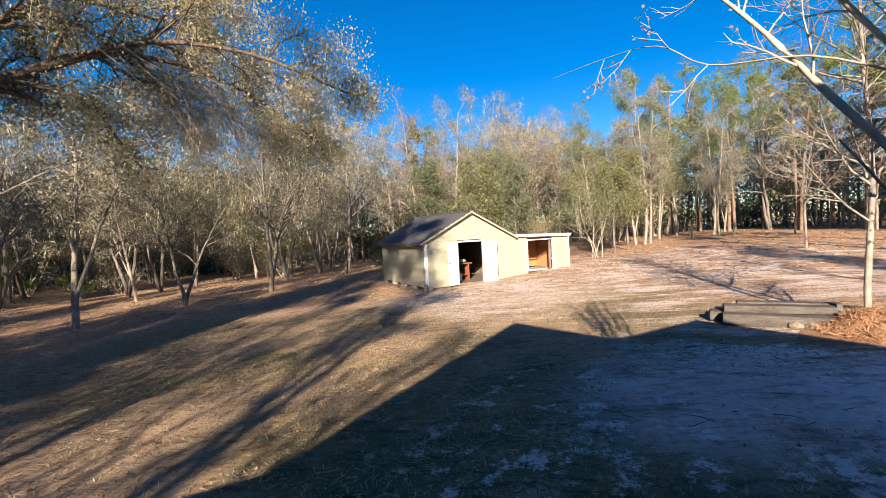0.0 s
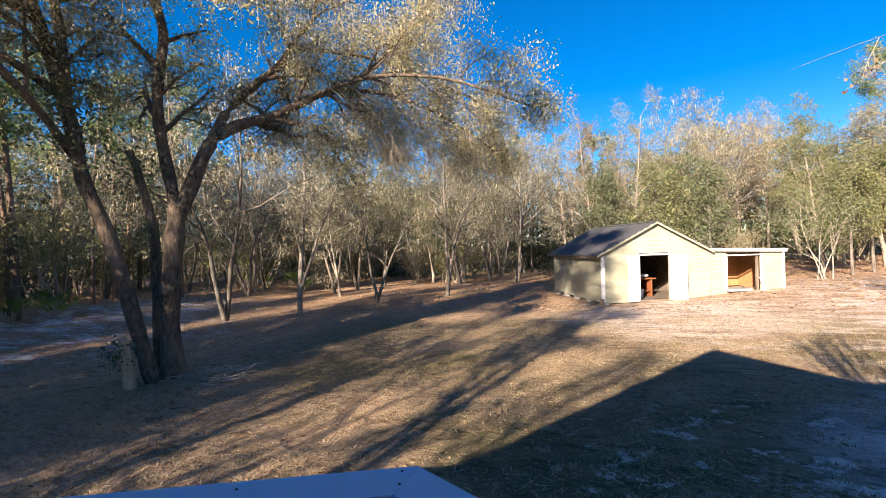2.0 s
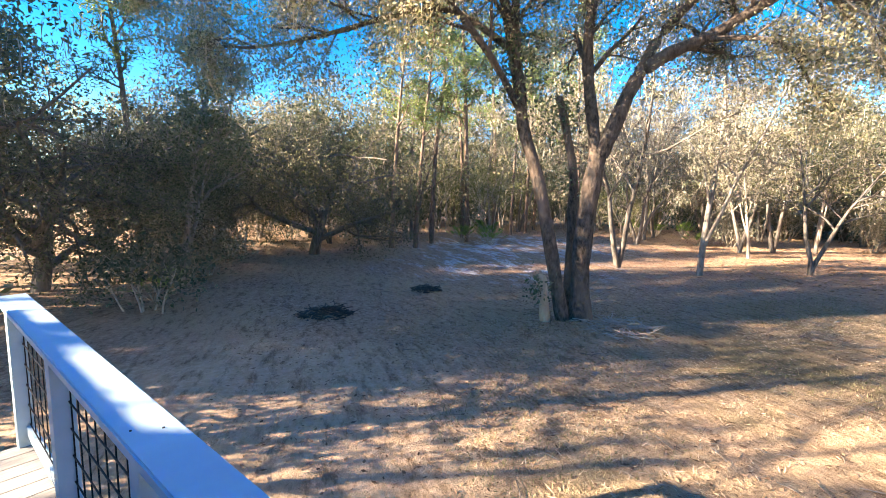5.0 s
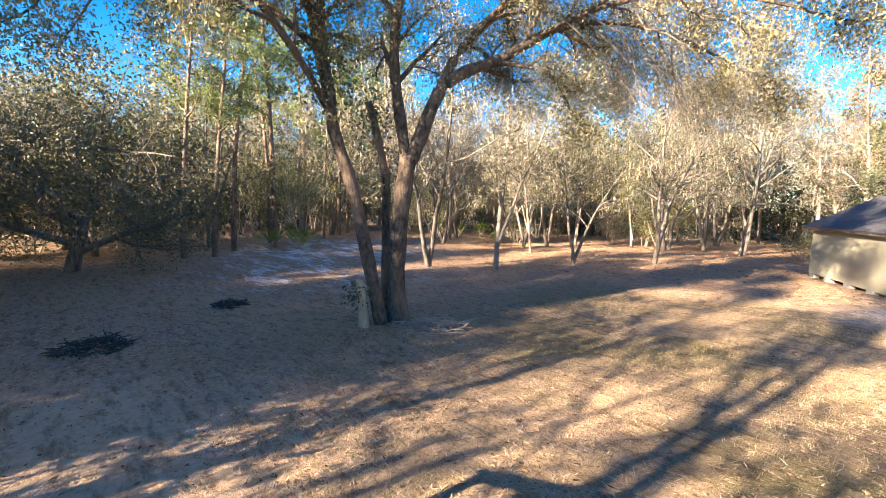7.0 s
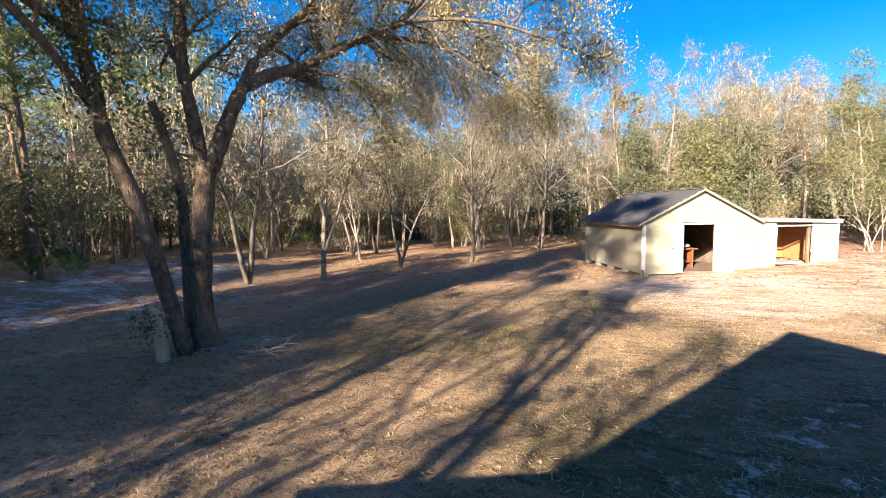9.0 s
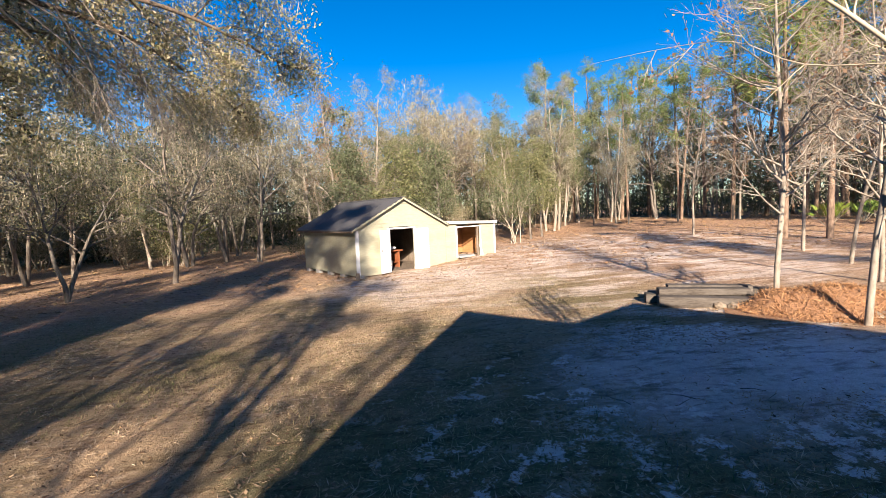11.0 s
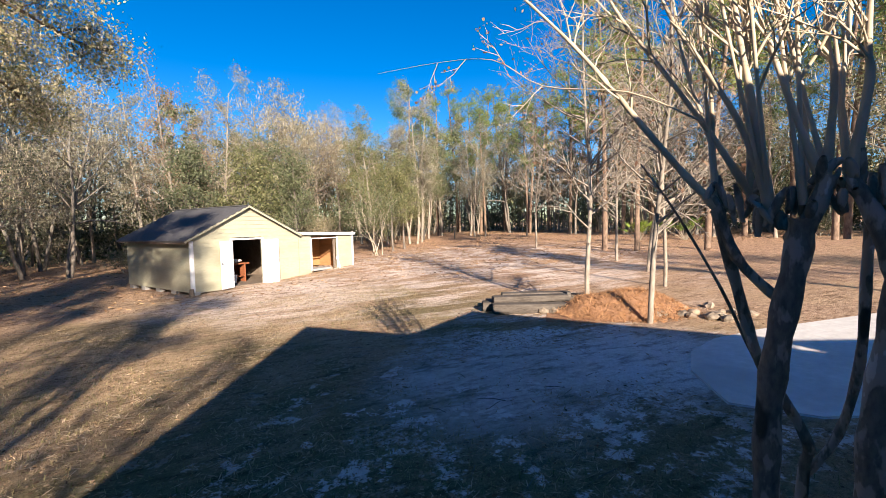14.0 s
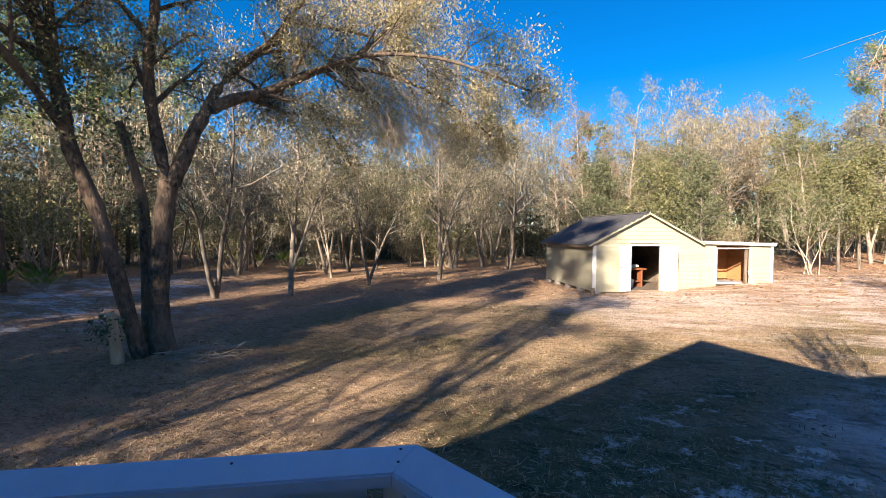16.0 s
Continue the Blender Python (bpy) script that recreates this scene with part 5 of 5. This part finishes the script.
lumber_at = Matrix.Translation((7.9, 13.05, 0.26)) @ Matrix.Rotation(radians(-22), 4, "Z")
for i, (dx, dy, dz, ln, w, h) in enumerate(((0.1, -0.55, 0.0, 2.0, 0.32, 0.24), (0.0, -0.1, 0.0, 2.2, 0.32, 0.22), (0.3, 0.35, 0.0, 2.5, 0.34, 0.22), (0.1, -0.2, 0.22, 1.9, 0.3, 0.16), (0.35, 0.25, 0.22, 1.8, 0.3, 0.16), (-0.2, -0.15, 0.0, 1.3, 0.2, 0.1), (1.4, 0.35, 0.0, 0.8, 0.35, 0.3))):
    b = tagged(part("timber", beam(ln, w, h, i * 3.7), GREY_WOOD), "weathered grey timber in a stack on the sand", "timber", "stacked timbers")
    b.matrix_world = lumber_at @ pose(dx, dy, dz, 0, 0, random.uniform(-4, 4))

MULCH = grainy("red_mulch", (0.18, 0.09, 0.045), (0.42, 0.24, 0.135), 26, 0.95, (1, 1, 1), (0.32, 0.18, 0.10), 0.9, 0.04)
bm = bmesh.new()
bmesh.ops.create_grid(bm, x_segments=60, y_segments=48, size=1.0)
for v in bm.verts:
    x, y = v.co.x * 2.2, v.co.y * 1.5
    h = 0.48 * swell(x, y, -0.3, -0.1, 0.95) + 0.46 * swell(x, y, 0.75, 0.3, 0.95) + 0.3 * swell(x, y, -1.3, -0.2, 0.6)
    rim = max(0.0, 1 - (x / 2.2) ** 2 - (y / 1.5) ** 2)
    h = h * min(1, rim * 1.6) + 0.06 * noise.noise(Vector((x * 4, y * 4, 1))) * min(1, rim * 3) + 0.03 * noise.noise(Vector((x * 14, y * 14, 4))) - 0.06
    v.co = (x * 0.82, y * 0.82, h * 0.8)
mound = tagged(part("mulch_mound", bm, MULCH, smooth=True), "mound of orange-brown pine straw and mulch", "mound")
on_ground(mound, 9.55, 11.3, -38)

straw_rng = np.random.default_rng(9)
n = 5200
x, y = straw_rng.uniform(-2.1, 2.1, n), straw_rng.uniform(-1.45, 1.45, n)
h = 0.48 * np.exp(-((x + 0.3) ** 2 + (y + 0.1) ** 2) / 0.9) + 0.46 * np.exp(-((x - 0.75) ** 2 + (y - 0.3) ** 2) / 0.9) + 0.3 * np.exp(-((x + 1.3) ** 2 + (y + 0.2) ** 2) / 0.36)
rim = np.clip(1 - (x / 2.2) ** 2 - (y / 1.5) ** 2, 0, 1)
keep = rim > 0.05
c = np.stack([x, y, h * np.minimum(1, rim * 1.6) - 0.02], 1)[keep] * np.array((0.82, 0.82, 0.8))
straw = tagged(new("straw", quads_mesh("straw", leaf_quads(straw_rng, c, 0.09, 0.07), leafy("straw_needle", [(0.22, 0.11, 0.05), (0.46, 0.26, 0.13), (0.34, 0.18, 0.09)], 0.1, 0.9))), "loose pine straw on the mound", "straw", kind="stuff")
on_ground(straw, 9.55, 11.3, -38)

rock_rng = random.Random(3)
ROCK = grainy("pale_rubble", (0.16, 0.125, 0.09), (0.36, 0.30, 0.23), 9, 0.95, (1, 1, 1), (0.34, 0.24, 0.16), 0.6, 0.02, vary=0.3)


def rubble(seed, r):
    bm = bmesh.new()
    bmesh.ops.create_icosphere(bm, subdivisions=2, radius=r)
    for v in bm.verts:
        v.co *= 1 + 0.45 * noise.noise(v.co * (2.2 / r) + Vector((seed, seed * 2, 0)))
        v.co.z *= 0.65
    return bm


for i in range(34):
    a = rock_rng.random()
    # a row of lumps along the mound's rim and a heap at its end
    if i < 22:
        x, y = 7.95 + 2.9 * a + rock_rng.uniform(-0.1, 0.1), 12.3 - 3.0 * a + rock_rng.uniform(-0.15, 0.15)
    else:
        x, y = 11.1 + rock_rng.uniform(-0.9, 0.3), 10.3 + rock_rng.uniform(-0.9, 0.6)
    o = tagged(part("rubble_lump", rubble(i * 1.7, rock_rng.uniform(0.06, 0.14)), ROCK), "pale lump of rubble and root along the mound", "rubble", "rubble along the mound")
    o.matrix_world = pose(x, y, ground_z(x, y) + 0.04, rock_rng.uniform(-15, 15), rock_rng.uniform(-15, 15), rock_rng.uniform(0, 360))

# charred brush heaps on the lawn
CHAR = grainy("charred_wood", (0.03, 0.027, 0.025), (0.10, 0.09, 0.085), 12, 0.95)


def brush_heap(seed, r, n, thick, long):
    w = Wood(seed)
    for i in range(n):
        a, d = w.rng.uniform(0, 6.28), r * math.sqrt(w.rng.random())
        p = np.array((d * math.cos(a), d * math.sin(a), 0.03 + 0.18 * (1 - d / r) * w.rng.random()))
        b = w.rng.uniform(0, 6.28)
        q = p + np.array((math.cos(b), math.sin(b), w.rng.normal(0.05, 0.18))) * long * w.rng.uniform(0.5, 1.2)
        m = (p + q) / 2 + w.rng.normal(0, 0.04, 3)
        w.tube([p, m, q], [thick, thick * 0.8, thick * 0.4], 4)
    return w


heap1 = tagged(new("burnt_brush", brush_heap(1, 0.62, 190, 0.014, 0.26).mesh("brush_heap", CHAR)), "low heap of charred branches on the lawn", "brush heap", "charred heaps")
on_ground(heap1, -10.4, 3.75)
heap2 = tagged(new("burnt_brush", brush_heap(2, 0.42, 130, 0.014, 0.22).mesh("brush_heap", CHAR)), "small dark heap of charred branches on the lawn", "brush heap", "charred heaps")
on_ground(heap2, -12.8, 6.9)
heap3 = tagged(new("cut_brush", brush_heap(3, 0.7, 110, 0.012, 0.5).mesh("brush_heap", TWIG)), "pale cut twigs at the foot of the oak", "brush heap")
on_ground(heap3, -7.2, 9.6)


def palmetto(seed):
    """A fan-leaved clump: fans of narrow blades on arching stems."""
    r = np.random.default_rng(seed)
    quads = []
    for f in range(16):
        a, tilt = r.uniform(0, 6.28), r.uniform(0.5, 1.2)
        stem = np.array((math.cos(a) * math.cos(tilt), math.sin(a) * math.cos(tilt), math.sin(tilt))) * r.uniform(0.5, 1.0)
        side = np.array((-math.sin(a), math.cos(a), 0))
        for b in range(13):
            w = -1.1 + 2.2 * b / 12
            d = stem / np.linalg.norm(stem) * math.cos(w) + side * math.sin(w)
            d = d * r.uniform(0.42, 0.55)
            n = np.cross(d, (0, 0, 1))
            n = n / (np.linalg.norm(n) + 1e-6) * 0.02
            quads.append([stem, stem + d * 0.5 + n, stem + d - (0, 0, 0.06), stem + d * 0.5 - n])
    w = Wood(seed)
    for q in quads[::13]:
        w.tube([(0, 0, -0.05), np.array(q[0]) * 0.5 + (0, 0, 0.03), q[0]], [0.012, 0.01, 0.006], 4)
    e = tagged(new("palmetto"), "low green fan-leaved palmetto clump under the trees", "palmetto", "palmettos")
    tagged(child("stem", w.mesh("stem", TWIG), e), kind="stuff")
    tagged(child("frond", quads_mesh("frond", np.array(quads), leafy("palmetto_leaf", [(0.12, 0.20, 0.04), (0.22, 0.32, 0.07), (0.28, 0.36, 0.11)], 0.3)), e), kind="stuff")
    return e


palm = palmetto(4)
on_ground(palm, -30.5, 32.5)
for x, y, s in ((-28.8, 33.6, 1.2), (-32, 31.5, 1.3), (-27.5, 13.5, 1.2), (-26.3, 15.0, 1.1), (-28.5, 15.8, 1.3), (-13.2, -0.6, 0.9), (-24, 30, 1.0), (26, 26, 1.3), (28, 24, 1.3), (29.5, 27, 1.2)):
    put(palm, x, y, s)

post_w = box((0.12, 0.12, 1.3), (0, 0, 0.6), None, 0.02)
post0 = tagged(part("fence_post", post_w, GREY_WOOD), "short weathered wooden post at the wood's edge", "post", "old fence posts")
on_ground(post0, 21.5, 46.0)
for x, y in ((24.2, 44.2), (27.5, 41.5), (30.5, 38.5), (18.6, 47.5)):
    copy_thing(post0, pose(x, y, ground_z(x, y), 0, 3, 20))
LIT = leafy("litter_leaf", [(0.10, 0.06, 0.035), (0.26, 0.17, 0.10), (0.42, 0.31, 0.19), (0.34, 0.22, 0.13)], 0.1, 0.9)
GRASS = leafy("grass_blade", [(0.08, 0.10, 0.03), (0.20, 0.20, 0.08), (0.38, 0.32, 0.17), (0.46, 0.38, 0.22)], 0.25, 0.8)


def scatter(n, box_x, box_y, seed, size, aspect, lift, flat=True, density=None):
    r = np.random.default_rng(seed)
    x, y = r.uniform(*box_x, n), r.uniform(*box_y, n)
    if density:
        ok = np.array([r.random() < density(a, b) for a, b in zip(x, y)])
        x, y = x[ok], y[ok]
    z = np.array([ground_z(a, b) for a, b in zip(x, y)])
    c = np.stack([x, y, z + lift], 1)
    q = leaf_quads(r, c, size, aspect)
    if flat:
        q[:, :, 2] = z[:, None] + lift + (q[:, :, 2] - c[:, None, 2]) * 0.3
    else:
        d = np.abs(q[:, :, 2] - c[:, None, 2])
        q[:, :, 2] = z[:, None] + np.stack([d[:, 0] * 0, d[:, 1] * 0.4, d[:, 0] + size * 0.8, d[:, 3] * 0.4], 1)
    return q


SAND_SPOTS = ((4.4, 9.1, 1.3), (5.6, 9.3, 1.3), (7.5, 8.7, 1.5), (2.6, 9.3, 0.5), (4.2, 7.7, 0.5), (5.3, 7.0, 0.6))


def off_pad(x, y):
    """How much litter lies here: none on the pad, little on bare sand."""
    if x > 6.6 and 3 < y < 8.4:
        return 0.02
    d = min(math.hypot(x - a, y - b) / r for a, b, r in SAND_SPOTS) + 0.7 * noise.noise(Vector((x * 1.4, y * 1.4, 5)))
    return max(0.08, min(1.0, (d - 0.6) / 0.8))


tagged(new("leaf_litter", quads_mesh("leaf_litter", scatter(60000, (-22, 12), (2.0, 30), 21, 0.036, 0.5, 0.01, True, off_pad), LIT)), "fallen brown oak leaves over the yard", "leaf litter", kind="stuff")
tagged(new("near_litter", quads_mesh("near_litter", scatter(26000, (-9, 8), (4.4, 14), 22, 0.02, 0.45, 0.006, True, off_pad), LIT)), "small fallen leaves on the lawn", "leaf litter", kind="stuff")
tagged(new("grass", quads_mesh("grass", scatter(85000, (-9, 6.5), (4.6, 19), 23, 0.035, 0.14, 0.0, False, lambda x, y: max(0.0, min(1.0, 0.35 + 1.6 * noise.noise(Vector((x * 0.3, y * 0.3, 2))))) * off_pad(x, y)), GRASS)), "thin patchy dry grass", "grass", kind="stuff")
tagged(new("wood_floor_litter", quads_mesh("wood_floor_litter", scatter(30000, (-45, 45), (20, 70), 24, 0.10, 0.5, 0.02), LIT)), "fallen leaves under the trees", "leaf litter", kind="stuff")
STRAW = leafy("dry_straw", [(0.16, 0.105, 0.065), (0.40, 0.29, 0.185), (0.62, 0.50, 0.35), (0.50, 0.37, 0.24)], 0.1, 0.85)
tagged(new("dry_straw", quads_mesh("dry_straw", scatter(110000, (-13, 5.5), (4.4, 20), 25, 0.075, 0.07, 0.012, True, lambda x, y: max(0.08, min(1.0, 0.45 + 1.5 * noise.noise(Vector((x * 0.55, y * 0.4, 6))))) * off_pad(x, y)), STRAW)), "pale dry straw and needles over the lawn", "straw", kind="stuff")
stick_w = Wood(88)
for i in range(420):
    x, y = stick_w.rng.uniform(-16, 6), stick_w.rng.uniform(4.5, 24)
    a, ln = stick_w.rng.uniform(0, 6.28), stick_w.rng.uniform(0.1, 0.45)
    p, q = (x, y, ground_z(x, y) + 0.012), (x + ln * math.cos(a), y + ln * math.sin(a), ground_z(x + ln * math.cos(a), y + ln * math.sin(a)) + 0.02)
    m = ((p[0] + q[0]) / 2 + 0.05 * ln, (p[1] + q[1]) / 2, ground_z((p[0] + q[0]) / 2, (p[1] + q[1]) / 2) + 0.03)
    stick_w.tube([p, m, q], [0.006, 0.005, 0.002], 4)
tagged(new("fallen_twigs", stick_w.mesh("fallen_twigs", BARK)), "fallen twigs scattered over the yard", "twigs", kind="stuff")
